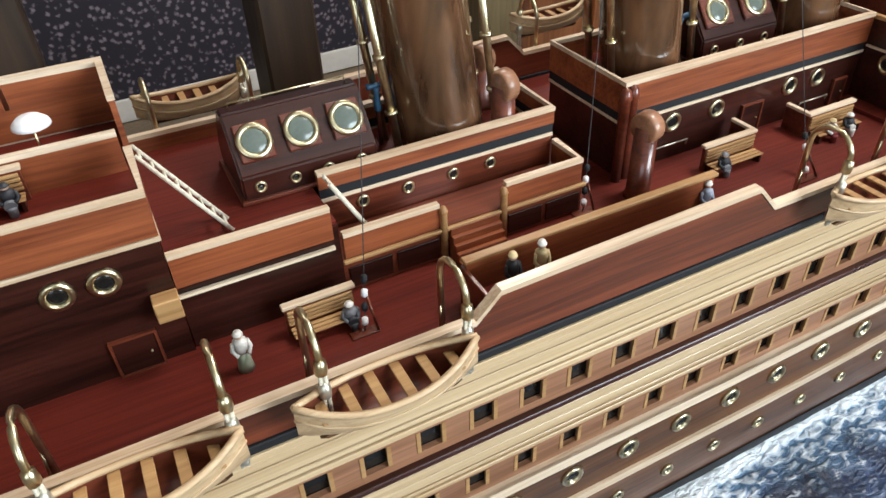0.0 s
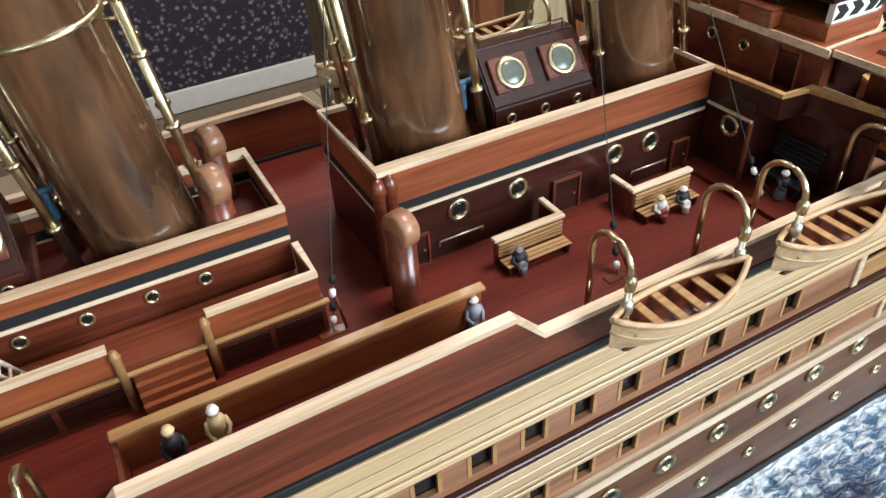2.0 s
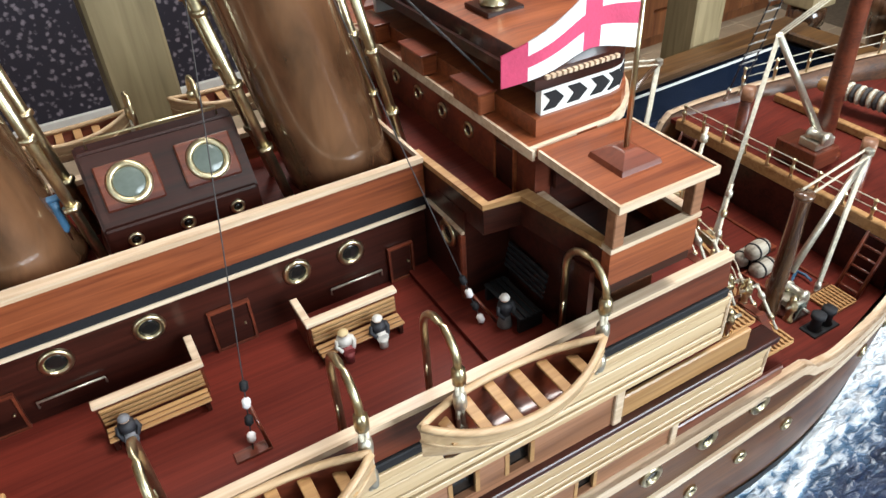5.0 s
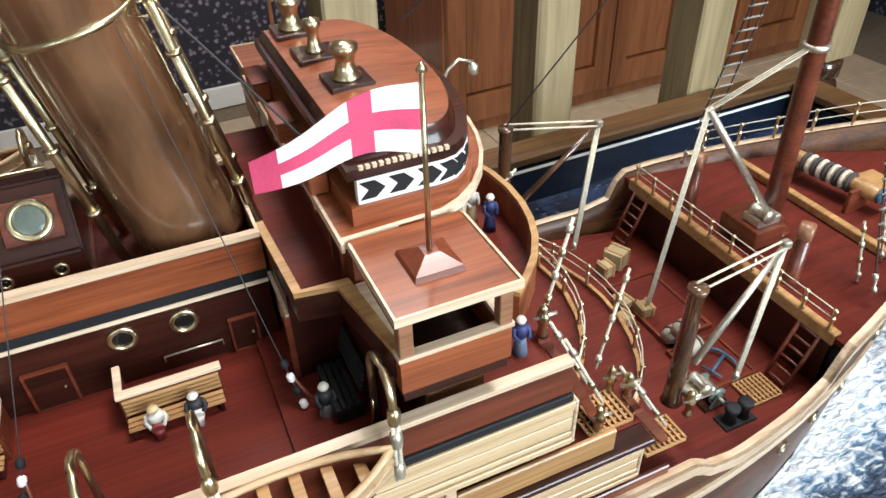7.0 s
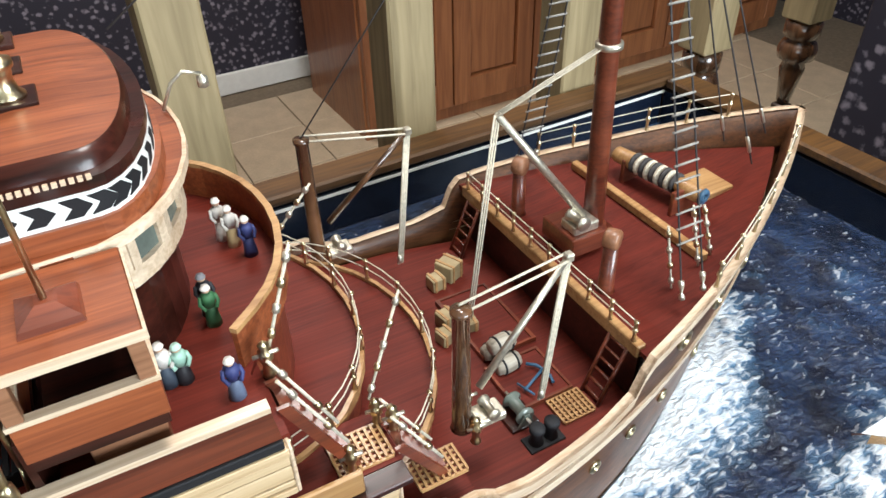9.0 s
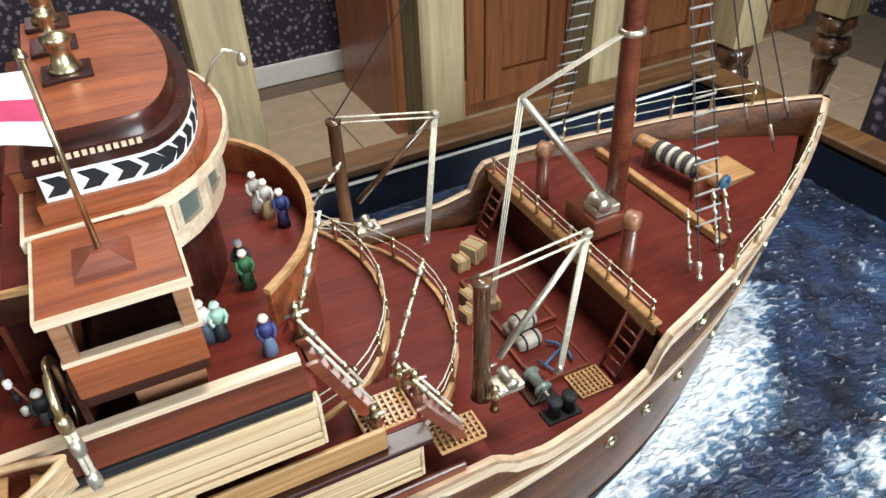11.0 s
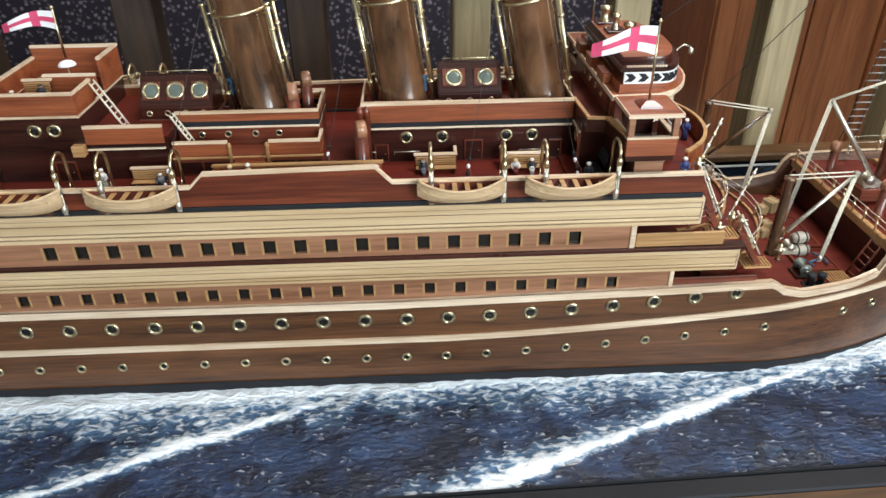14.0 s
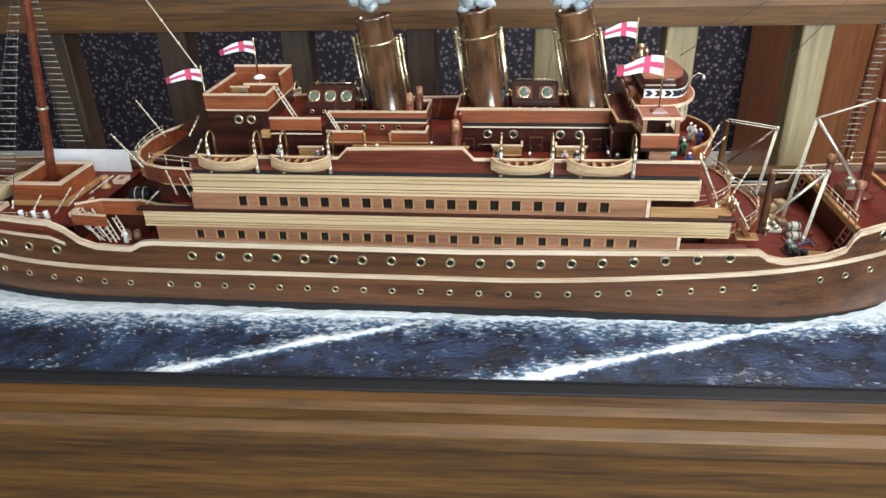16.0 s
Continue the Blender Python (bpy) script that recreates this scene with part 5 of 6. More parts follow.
beaded((0.636, -0.103, 0.992), (0.662, -0.088, 1.048))
beaded((0.691, -0.087, 0.9245), (0.724, -0.066, 0.978))
beaded((0.688, 0.09, 0.9245), (0.72, 0.07, 0.978))
for y0, dy in ((-0.112, 0.0), (-0.126, 0.0)):
    beaded((0.637, y0, 1.006), (0.664, y0 - 0.003, 0.950), 2)
    beaded((0.690, y0 + 0.002, 0.948), (0.717, y0 - 0.002, 0.902), 2)
for x, y, z in ((0.638, -0.104, 0.990), (0.688, -0.106, 0.9245), (0.694, -0.115, 0.9245), (0.745, -0.118, 0.8875), (0.752, -0.095, 0.8875), (0.664, -0.128, 0.9246)):
    t = thing("fitting_post", (x, y, z), "small brass and white-metal deck fitting", "fitting", "deck fittings")
    part("post", lathe(nb(), [(0.0035, 0), (0.0026, 0.002), (0.0022, 0.009), (0.0038, 0.0105), (0.0038, 0.015), (0.002, 0.0165), (0.003, 0.019), (0, 0.022)], (x, y, z), seg=10), BRASS, t)
    part("lever", tube(nb(), [(x - 0.006, y, z + 0.013), (x + 0.006, y - 0.003, z + 0.016)], 0.0011, 6), SILVER, t)
# stair stringers beside the bridge
for x0, z0, x1, z1, y in ((0.634, 0.990, 0.664, 0.930, -0.109), (0.688, 0.930, 0.716, 0.890, -0.112)):
    st_ = thing("stair", (x1, y, z1), "mahogany stair down from the bridge deck", "stair", "side stairs")
    for yy in (y, y - 0.018):
        part("stringer", prism(nb(), [(x0, z0), (x0 + 0.006, z0), (x1 + 0.006, z1 - 0.004), (x1, z1 - 0.004)], yy - 0.0012, yy + 0.0012, axis="y"), MAHOG, st_)
    for i in range(6):
        k = (i + 0.5) / 6
        part("tread", box(nb(), x0 + (x1 - x0) * k, x0 + (x1 - x0) * k + 0.005, y - 0.0168, y - 0.0012, z0 + (z1 - z0) * k, z0 + (z1 - z0) * k + 0.001), MAHOG, st_)
# funnel stays that come down to the boat deck
for p, q in (((0.389, -0.109, DZ), (0.428, -0.013, 1.158)), ((0.512, -0.100, DZ), (0.478, -0.026, 1.158)), ((0.237, -0.066, DZ), (0.279, -0.012, 1.160)), ((0.072, -0.10, DZ), (0.122, -0.012, 1.160))):
    p, q = Vector(p), Vector(q)
    t = thing("funnel_stay", p, "thin dark funnel stay with black and white tackle", "rigging", "funnel stays")
    m = p + (q - p) * 0.17
    part("wire", tube(nb(), [p, q], 0.0003, 5), DARKROPE, t)
    d = (q - p).normalized()
    for i in range(4):
        part("block", lathe(nb(), [(0.0008, 0), (0.0019, 0.001), (0.0019, 0.004), (0.0008, 0.005)], p + d * (0.004 + 0.0075 * i), d, 8), (CLOTH, BLACKW)[i % 2], t)
    part("eye_plate", box(nb(), p.x - 0.008, p.x + 0.008, p.y - 0.003, p.y + 0.003, DZ, DZ + 0.001, 0.0003), MAHOG, t)
    part("preventer", tube(nb(), [p + Vector((0.007, -0.002, 0.001)), p + d * 0.024], 0.0009, 5), MAHOG, t)

# cargo on the well deck
bl = thing("barrel", (0.815, -0.030, WZ), "grey wooden barrel with hoops, lying on deck", "barrel", "barrels")
part("barrel_body", lathe(nb(), [(0.0058, 0), (0.0075, 0.006), (0.0075, 0.014), (0.0058, 0.020), (0.0, 0.0195)], (0.805, -0.030, WZ + 0.0078), (1, 0.1, 0), 14), GREYWOOD, bl)
for k in (0.004, 0.015):
    part("hoop", lathe(nb(), [(0.0066, 0), (0.0078, 0), (0.0078, 0.0014), (0.0066, 0.0014)], Vector((0.805, -0.030, WZ + 0.0078)) + Vector((1, 0.1, 0)).normalized() * k, (1, 0.1, 0), 14), BLACKW, bl)
clone(bl, 0.0, -0.017, 0), clone(bl, 0.0, -0.0085, 0.0132)
for x, y, s, a in ((0.800, 0.020, 0.014, 10), (0.812, 0.006, 0.013, -6), (0.832, 0.074, 0.018, 25), (0.815, 0.066, 0.013, 5), (0.790, 0.004, 0.012, 12)):
    c = thing("crate", (x, y, WZ), "small weathered wooden crate", "crate", "crates")
    bm = box(nb(), -s / 2, s / 2, -s / 2, s / 2, 0, s * 0.9, 0.0006)
    bmesh.ops.transform(bm, matrix=Matrix.Translation((x, y, WZ)) @ Matrix.Rotation(radians(a), 4, "Z"), verts=bm.verts)
    part("body", bm, POST, c)
    bm = nb()
    for k in (-0.3, 0.3):
        box(bm, s * k - 0.001, s * k + 0.001, -s / 2 - 0.0008, s / 2 + 0.0008, 0, s * 0.9 + 0.0008)
    bmesh.ops.transform(bm, matrix=Matrix.Translation((x, y, WZ)) @ Matrix.Rotation(radians(a), 4, "Z"), verts=bm.verts)
    part("batten", bm, TAN, c)
for x, y in ((0.796, -0.112), (0.808, -0.112)):
    b = thing("bollard", (x, y, WZ), "black turned mooring bollard", "bollard", "bollards")
    part("post", lathe(nb(), [(0.005, 0), (0.0052, 0.002), (0.004, 0.004), (0.004, 0.011), (0.0055, 0.013), (0.0055, 0.016), (0.004, 0.017), (0, 0.0172)], (x, y, WZ), seg=14), BLACKW, b)

for p, q in (((0.930, -0.083, 0.905), (0.922, -0.076, 0.958)), ((0.962, -0.076, 0.908), (0.950, -0.070, 0.962)), ((0.978, -0.072, 0.910), (0.966, -0.066, 0.955))):
    beaded(p, q, 4)

# deck machinery of the well deck
dw = thing("deck_winch", (0.797, -0.088, WZ), "grey-green cargo winch with drum and gear wheels", "winch")
part("bed", box(nb(), 0.786, 0.808, -0.099, -0.077, WZ, WZ + 0.003, 0.0006), DARKW, dw)
part("drum", lathe(nb(), [(0, 0), (0.0072, 0), (0.0072, 0.0015), (0.0045, 0.003), (0.0045, 0.015), (0.0072, 0.0165), (0.0072, 0.018), (0, 0.018)], (0.797, -0.097, WZ + 0.011), (0, 1, 0), 14), GLASSY, dw)
for y in (-0.0985, -0.0775):
    part("bracket", prism(nb(), [(0.790, WZ + 0.003), (0.804, WZ + 0.003), (0.799, WZ + 0.014), (0.795, WZ + 0.014)], y - 0.0006, y + 0.0006, axis="y"), GLASSY, dw)
part("axle", tube(nb(), [(0.797, -0.104, WZ + 0.011), (0.797, -0.072, WZ + 0.011)], 0.0012, 8), SILVER, dw)
an = thing("anchor", (0.822, -0.070, WZ + 0.005), "blue-green stocked anchor lying on the hatch", "anchor")
for nm, pts, r in (("shank", [(0.812, -0.074, WZ + 0.0072), (0.834, -0.064, WZ + 0.0072)], 0.0012), ("stock", [(0.811, -0.066, WZ + 0.0068), (0.816, -0.081, WZ + 0.0068)], 0.0009), ("arm", [(0.827, -0.053, WZ + 0.0072), (0.833, -0.058, WZ + 0.0070), (0.835, -0.064, WZ + 0.0068), (0.836, -0.071, WZ + 0.0070), (0.834, -0.078, WZ + 0.0072)], 0.0013)):
    part(nm, tube(nb(), pts, r, 7), BLUE, an)
bp = thing("bollard_plate", (0.802, -0.112, WZ), "black base plate under the mooring bollards", "deck plate")
part("plate", box(nb(), 0.788, 0.816, -0.119, -0.105, WZ - 0.0005, WZ + 0.0016, 0.0005), BLACKW, bp)

# ---------------------------------------------------------------- lifeboats and davits
def lifeboat(x, y, z, length, side=-1):
    """An open clinker boat: shell with thickness, gunwale, thwarts, keel."""
    t = thing("lifeboat", (x, y, z), "open wooden lifeboat with thwarts, slung outside the rail", "lifeboat", "lifeboats")
    nx, hw, dp = 20, length * 0.155, length * 0.19
    def sec(u, k, inset):
        w = hw * (1 - abs(u) ** 2.3) * (1 - inset)
        a = k * math.pi / 2
        zz = dp * (0.55 + 0.45 * abs(u) ** 2.2)
        bottom = -dp * 0.45 * (1 - abs(u) ** 4)
        return (x + u * length / 2 * (1 - inset * 0.25), y + w * math.sin(a), z + bottom + (zz - bottom) * (1 - math.cos(a)) + inset * 0.01)
    for nm, inset, m in (("shell", 0.0, BOATW), ("lining", 0.09, MAHOG)):
        bm = nb()
        strip(bm, [[sec(-1 + 2 * i / nx, k / 8, inset) for k in range(-8, 9)] for i in range(nx + 1)], smooth=True)
        part(nm, bm, m, t)
    bm = nb()
    for s in (-1, 1):
        tube(bm, [Vector(sec(-1 + 2 * i / nx, s, 0.03)) for i in range(nx + 1)], 0.0017, 6)
        tube(bm, [Vector(sec(-1 + 2 * i / nx, s * 0.72, -0.012)) for i in range(nx + 1)], 0.0007, 5)
    part("gunwale", bm, BOATW, t)
    for i in range(6):
        u = -0.72 + 0.288 * i
        w = hw * (1 - abs(u) ** 2.3) * 0.93
        part("thwart", box(nb(), x + u * length / 2 - 0.0025, x + u * length / 2 + 0.0025, y - w, y + w, z + dp * 0.40, z + dp * 0.48, 0.0003), TAN, t)
    part("keel", prism(nb(), [(x - length * 0.40, z - dp * 0.40), (x + length * 0.40, z - dp * 0.40), (x + length * 0.36, z - dp * 0.52), (x - length * 0.36, z - dp * 0.52)], y - 0.0008, y + 0.0008, axis="y"), FUNNEL, t)
    return t


def davit(x, y0, z, side=-1):
    """A hooked brass davit that arches over the rail, with its tackle."""
    t = thing("davit", (x, y0, z), "hooked brass boat davit with pale tackle", "davit", "davits")
    pts = [(x, y0, z), (x, y0, z + 0.049)] + [(x, y0 + side * 0.0135 * (1 - math.cos(a)), z + 0.049 + 0.0135 * math.sin(a)) for a in [math.pi * k / 10 for k in range(1, 10)]] + [(x, y0 + side * 0.027, z + 0.046)]
    part("arm", tube(nb(), pts, 0.0017, 8), BRASS, t)
    part("foot", lathe(nb(), [(0.003, 0), (0.003, 0.0015), (0.0017, 0.002), (0.0017, 0.005)], (x, y0, z), seg=10), BRASS, t)
    c = Vector((x, y0 + side * 0.027, z + 0.046))
    for dz in (0.0, -0.014, -0.034):
        part("block", lathe(nb(), [(0, 0.004), (0.0028, 0.002), (0.0031, -0.002), (0.0028, -0.005), (0, -0.0075)], c + Vector((0, 0, dz)), seg=8), SILVER if dz else BRASS, t)
    for k in (-0.0011, 0.0011):
        part("fall", tube(nb(), [c + Vector((k, 0, 0)), c + Vector((k, 0, -0.042))], 0.0011, 5), ROPE, t)
    part("strut", tube(nb(), [(x - 0.003, y0 + side * 0.003, z + 0.003), (x, y0, z + 0.036)], 0.0007, 5), BRASS, t)
    return t


for xa, xb, da, db in ((-0.089, 0.0, -0.077, -0.006), (0.021, 0.109, 0.034, 0.104), (0.341, 0.427, 0.352, 0.424), (0.447, 0.536, 0.465, 0.537)):
    cxm, ln = (xa + xb) / 2, xb - xa
    lifeboat(cxm - 0.003, -0.161, 1.0035, ln), lifeboat(cxm - 0.022, 0.163, 1.0165, ln * 0.93)
    for x in (da, db):
        davit(x, -0.128, DZ), davit(x - 0.022, 0.133, DZ, 1)


# ---------------------------------------------------------------- benches and little figures
def bench(x, y, turn=0, z=DZ, w=0.032, wing=-1):
    """A deck bench: slatted seat and back against a capped screen."""
    t = thing("deck_bench", (x, y, z), "small slatted wooden deck bench with a pale-capped back screen", "bench", "deck benches")
    m = Matrix.Translation((x, y, z)) @ Matrix.Rotation(radians(turn), 4, "Z")
    def add(nm, q, mt, bev=0.0003):
        bm = box(nb(), *q, bev)
        bmesh.ops.transform(bm, matrix=m, verts=bm.verts)
        part(nm, bm, mt, t)
    add("screen", (-w / 2, w / 2, 0.003, 0.0055, 0, 0.0175), MAHOG)
    add("cap", (-w / 2 - 0.001, w / 2 + 0.001, 0.002, 0.0065, 0.0175, 0.0198), PALE)
    if wing:
        add("wing", (wing * (w / 2 - 0.0008) - 0.0012, wing * (w / 2 - 0.0008) + 0.0012, 0.0056, 0.024, 0, 0.0175), MAHOG)
        add("cap", (wing * (w / 2 - 0.0008) - 0.0018, wing * (w / 2 - 0.0008) + 0.0018, 0.0066, 0.0242, 0.0175, 0.0198), PALE)
    for i in range(4):
        add("back_slat", (-w / 2 + 0.001, w / 2 - 0.001, 0.0012, 0.0028, 0.0072 + 0.0025 * i, 0.0090 + 0.0025 * i), TAN)
    for i in range(3):
        add("seat_slat", (-w / 2 + 0.001, w / 2 - 0.001, -0.0085 + 0.0032 * i, -0.0060 + 0.0032 * i, 0.0058, 0.0068), TAN)
    for s in (-1, 1):
        add("leg", (s * (w / 2 - 0.003) - 0.001, s * (w / 2 - 0.003) + 0.001, -0.008, 0.0022, 0, 0.0057), DARKW)


bench(0.3595, -0.069, w=0.046, wing=1), bench(0.4555, -0.072, w=0.046), bench(0.055, -0.085, wing=0, w=0.038)
bench(-0.075, -0.006, z=1.060, w=0.03, wing=0)

TONES = {}


def tone(c):
    if c not in TONES:
        TONES[c] = plain("figure_paint", c, 0.6, var=0.15, scale=300)
    return TONES[c]


def figure(x, y, z, h, skirt, coat, hat, sit=False, turn=0):
    """A plain little turned figurine, one mesh."""
    bm = nb()
    if sit:
        lathe(bm, [(0.0022, 0), (0.0024, h * 0.22), (0.0026, h * 0.28)], (x, y - 0.0045, z), seg=10, mi=0)
        tube(bm, [(x, y - 0.0052, z + h * 0.30), (x, y + 0.001, z + h * 0.33)], 0.003, 10, mi=0)
        lathe(bm, [(0.003, 0), (0.0038, h * 0.18), (0.0036, h * 0.3), (0.0014, h * 0.36)], (x, y, z + h * 0.33), seg=12, mi=1)
        top_ = z + h * 0.68
    else:
        lathe(bm, [(0.0042, 0), (0.0038, h * 0.15), (0.0028, h * 0.5)], (x, y, z), seg=12, mi=0)
        lathe(bm, [(0.0029, h * 0.48), (0.0036, h * 0.65), (0.0036, h * 0.77), (0.0014, h * 0.84)], (x, y, z), seg=12, mi=1)
        top_ = z + h * 0.83
    for s in (-1, 1):
        tube(bm, [(x + s * 0.0036, y, top_ - h * 0.08), (x + s * 0.0046, y - 0.001, top_ - h * 0.24), (x + s * 0.0026, y - 0.0042, top_ - h * 0.32)], 0.0011, 6, mi=1)
    lathe(bm, [(0.0009, 0), (0.0021, h * 0.04), (0.0023, h * 0.09), (0.0012, h * 0.15)], (x, y, top_), seg=10, mi=2)
    lathe(bm, [(0.0027, 0), (0.0027, h * 0.012), (0.0022, h * 0.02), (0.002, h * 0.07), (0, h * 0.08)], (x, y, top_ + h * 0.10), seg=10, mi=3)
    what = "seated" if sit else "standing"
    solo("figurine", bm, [tone(skirt), tone(coat), SKIN, tone(hat)], f"plain painted {what} figurine on the ship's deck", "figurine", "figurines")


W_, K_, G_, N_, R_, C_ = (0.6, 0.57, 0.52), (0.02, 0.02, 0.025), (0.15, 0.15, 0.16), (0.03, 0.04, 0.14), (0.2, 0.03, 0.03), (0.55, 0.42, 0.22)
for a in ((0.346, -0.075, DZ, 0.019, G_, K_, G_, True), (0.446, -0.0785, DZ, 0.019, R_, W_, C_, True), (0.464, -0.0785, DZ, 0.019, W_, K_, W_, True),
          (0.068, -0.091, DZ, 0.019, K_, G_, W_, True), (0.297, -0.108, DZ, 0.027, G_, (0.3, 0.33, 0.4), W_), (0.010, -0.094, DZ, 0.025, (0.25, 0.28, 0.2), W_, W_),
          (0.150, -0.120, 0.995, 0.029, K_, K_, C_), (0.168, -0.120, 0.995, 0.030, C_, C_, W_), (0.52, -0.105, DZ, 0.022, G_, K_, W_),
          (0.648, 0.018, 0.990, 0.028, W_, W_, W_), (0.652, 0.008, 0.990, 0.027, C_, W_, W_), (0.658, -0.006, 0.990, 0.026, N_, N_, W_),
          (0.624, -0.055, 0.990, 0.025, (0.03, 0.12, 0.05), (0.04, 0.15, 0.06), W_), (0.624, -0.046, 0.990, 0.026, K_, K_, G_),
          (0.595, -0.087, 0.990, 0.026, (0.05, 0.07, 0.1), W_, W_), (0.602, -0.088, 0.990, 0.023, K_, (0.3, 0.5, 0.4), (0.4, 0.6, 0.5)),
          (0.621, -0.110, 0.990, 0.024, (0.12, 0.16, 0.25), N_, W_), (-0.09, -0.03, 1.060, 0.019, G_, (0.1, 0.12, 0.15), W_, True), (-0.068, -0.011, 1.060, 0.019, G_, K_, K_, True),
          (-0.26, -0.122, 0.852, 0.024, (0.4, 0.4, 0.4), W_, W_), (-0.32, -0.123, 0.88, 0.02, (0.3, 0.3, 0.35), N_, N_)):
    figure(*a)
pa = thing("parasol", (-0.05, 0.025, 1.060), "tiny open white parasol on the aft house", "parasol")
part("canopy", lathe(nb(), [(0.0098, 0), (0.0092, 0.002), (0.006, 0.0048), (0, 0.006)], (-0.05, 0.025, 1.086), seg=16), CLOTH, pa)
part("stick", tube(nb(), [(-0.05, 0.025, 1.060), (-0.05, 0.025, 1.087)], 0.0006, 6), BRASS, pa)

# ---------------------------------------------------------------- flags
def flag(x, y, z, pole_h, w, h, sign=1, pole_r=0.0013):
    """A long swallow-tapered pennant with a red cross, on a brass pole."""
    t = thing("flag", (x, y, z), "white pennant with a red cross on a brass pole", "flag", "flags")
    part("pole", tube(nb(), [(x, y, z), (x, y, z + pole_h)], pole_r, 8, r2=pole_r * 0.7), BRASS, t)
    part("truck", lathe(nb(), [(pole_r, 0), (pole_r * 1.7, 0.001), (pole_r, 0.003), (0, 0.004)], (x, y, z + pole_h), seg=8), BRASS, t)
    cz = z + pole_h - h * 0.62
    bm = nb()
    nx, ny = 40, 20
    grid = []
    for i in range(nx + 1):
        u = i / nx
        hh = h * (1 - 0.55 * u)
        wave = 0.0035 * math.sin(u * 7.0) * u ** 0.5
        grid.append([(x - pole_r - u * w, y + wave, cz + hh * (j / ny - 0.5) - 0.006 * u + 0.004 * math.sin(u * 4)) for j in range(ny + 1)])
    for d in (0.0, 0.0005):
        vs = [[bm.verts.new((p[0], p[1] + d, p[2])) for p in row] for row in grid]
        for i in range(nx):
            for j in range(ny):
                f = bm.faces.new((vs[i][j], vs[i + 1][j], vs[i + 1][j + 1], vs[i][j + 1]))
                f.smooth = True
                u, v = (i + 0.5) / nx, (j + 0.5) / ny
                f.material_index = 1 if abs(v - 0.5) < 0.16 or abs(u - 0.34) < 0.075 or u > 0.85 else 0
    part("cloth", bm, [CLOTH, REDP], t)
    return t


for x, y, z, ph, w, h, base in ((0.5675, -0.1250, 1.0776, 0.074, 0.060, 0.027, 1), (0.5675, 0.125, 1.0776, 0.074, 0.060, 0.027, 1), (-0.06, 0.047, 1.088, 0.055, 0.06, 0.02, 0), (-0.115, -0.047, 1.035, 0.085, 0.06, 0.02, 0)):
    flag(x, y, z + (0.006 if base else 0), ph, w, h)
    if base:
        bm = lathe(nb(), [(0.0155, 0), (0.0145, 0.0025), (0.006, 0.006), (0.0045, 0.0065), (0.0, 0.0066)], (x, y, z), seg=4)
        for f in bm.faces:
            f.smooth = False
        bmesh.ops.rotate(bm, verts=bm.verts, cent=(x, y, z), matrix=Matrix.Rotation(radians(45), 3, "Z"))
        part("flag_base", bm, MAHOG, ship, "square mahogany flagpole base")

# ---------------------------------------------------------------- stern
part("aft_well_deck", box(nb(), -0.36, -0.108, -0.136, 0.136, 0.849, 0.852), DECK, ship)
part("poop_deck", prism(nb(), [(-0.34, 0.125), (-0.34, -0.125), (-0.5, -0.118), (-0.62, -0.09), (-0.62, 0.09), (-0.5, 0.118)], 0.880, 0.884), DECK, ship)
part("poop_front", box(nb(), -0.343, -0.340, -0.125, 0.125, 0.852, 0.884), DARKW, ship)
capped("poop_rail", [(-0.34, -0.06), (-0.34, -0.125), (-0.28, -0.13)], 0.884, 0.902, 0.003, REDWOOD)
part("aft_terrace", prism(nb(), [(-0.112, 0.13), (-0.112, -0.13), (-0.16, -0.125), (-0.20, -0.09), (-0.21, 0), (-0.20, 0.09), (-0.16, 0.125)], 0.9245, 0.928), DECK, ship)
capped("aft_bulwark", [(-0.112, -0.13), (-0.17, -0.125), (-0.205, -0.11), (-0.23, -0.08), (-0.245, -0.045), (-0.25, 0), (-0.245, 0.045), (-0.225, 0.09)], 0.96, 0.984, 0.003, MAHOG)
part("aft_top_deck", prism(nb(), [(-0.112, 0.13), (-0.112, -0.13), (-0.17, -0.125), (-0.225, -0.09), (-0.25, 0), (-0.225, 0.09), (-0.17, 0.125)], 0.957, 0.96), TAN, ship)
house2 = thing("deck_house", (-0.45, 0, 0.884), "small mahogany deckhouse round the aft mast", "deckhouse")
box_line = [(-0.49, -0.05), (-0.40, -0.05), (-0.40, 0.05), (-0.49, 0.05)]
part("wall", wall_path(nb(), box_line, 0.004, 0.884, 0.922, closed=True), REDWOOD, house2)
part("cap", wall_path(nb(), box_line, 0.008, 0.922, 0.9255, closed=True), PALE, house2)
part("skirting", wall_path(nb(), [(x + (0.003 if x > -0.45 else -0.003), y * 1.06) for x, y in box_line], 0.003, 0.884, 0.893, closed=True), TAN, house2)
part("well", box(nb(), -0.487, -0.403, -0.047, 0.047, 0.884, 0.900), DECK, house2)
capped("well_bulwark", [(-0.345, -0.105), (-0.31, -0.085), (-0.235, -0.085)], 0.885, 0.910, 0.003, REDWOOD)
part("well_house", box(nb(), -0.31, -0.236, -0.084, 0.084, 0.852, 0.8845), DARKW, ship)
capped("aft_step_bulwark", [(-0.235, -0.10), (-0.19, -0.118), (-0.118, -0.122)], 0.9, 0.918, 0.003, REDWOOD)
for dx, dy in ((0.0, 0.0), (0.02, -0.004)):
    ladder("stair", (-0.305 + dx, -0.115 + dy, 0.853), (-0.335 + dx, -0.110 + dy, 0.905), 0.012, 7, ROPE, label="pale companion ladder by the after well")
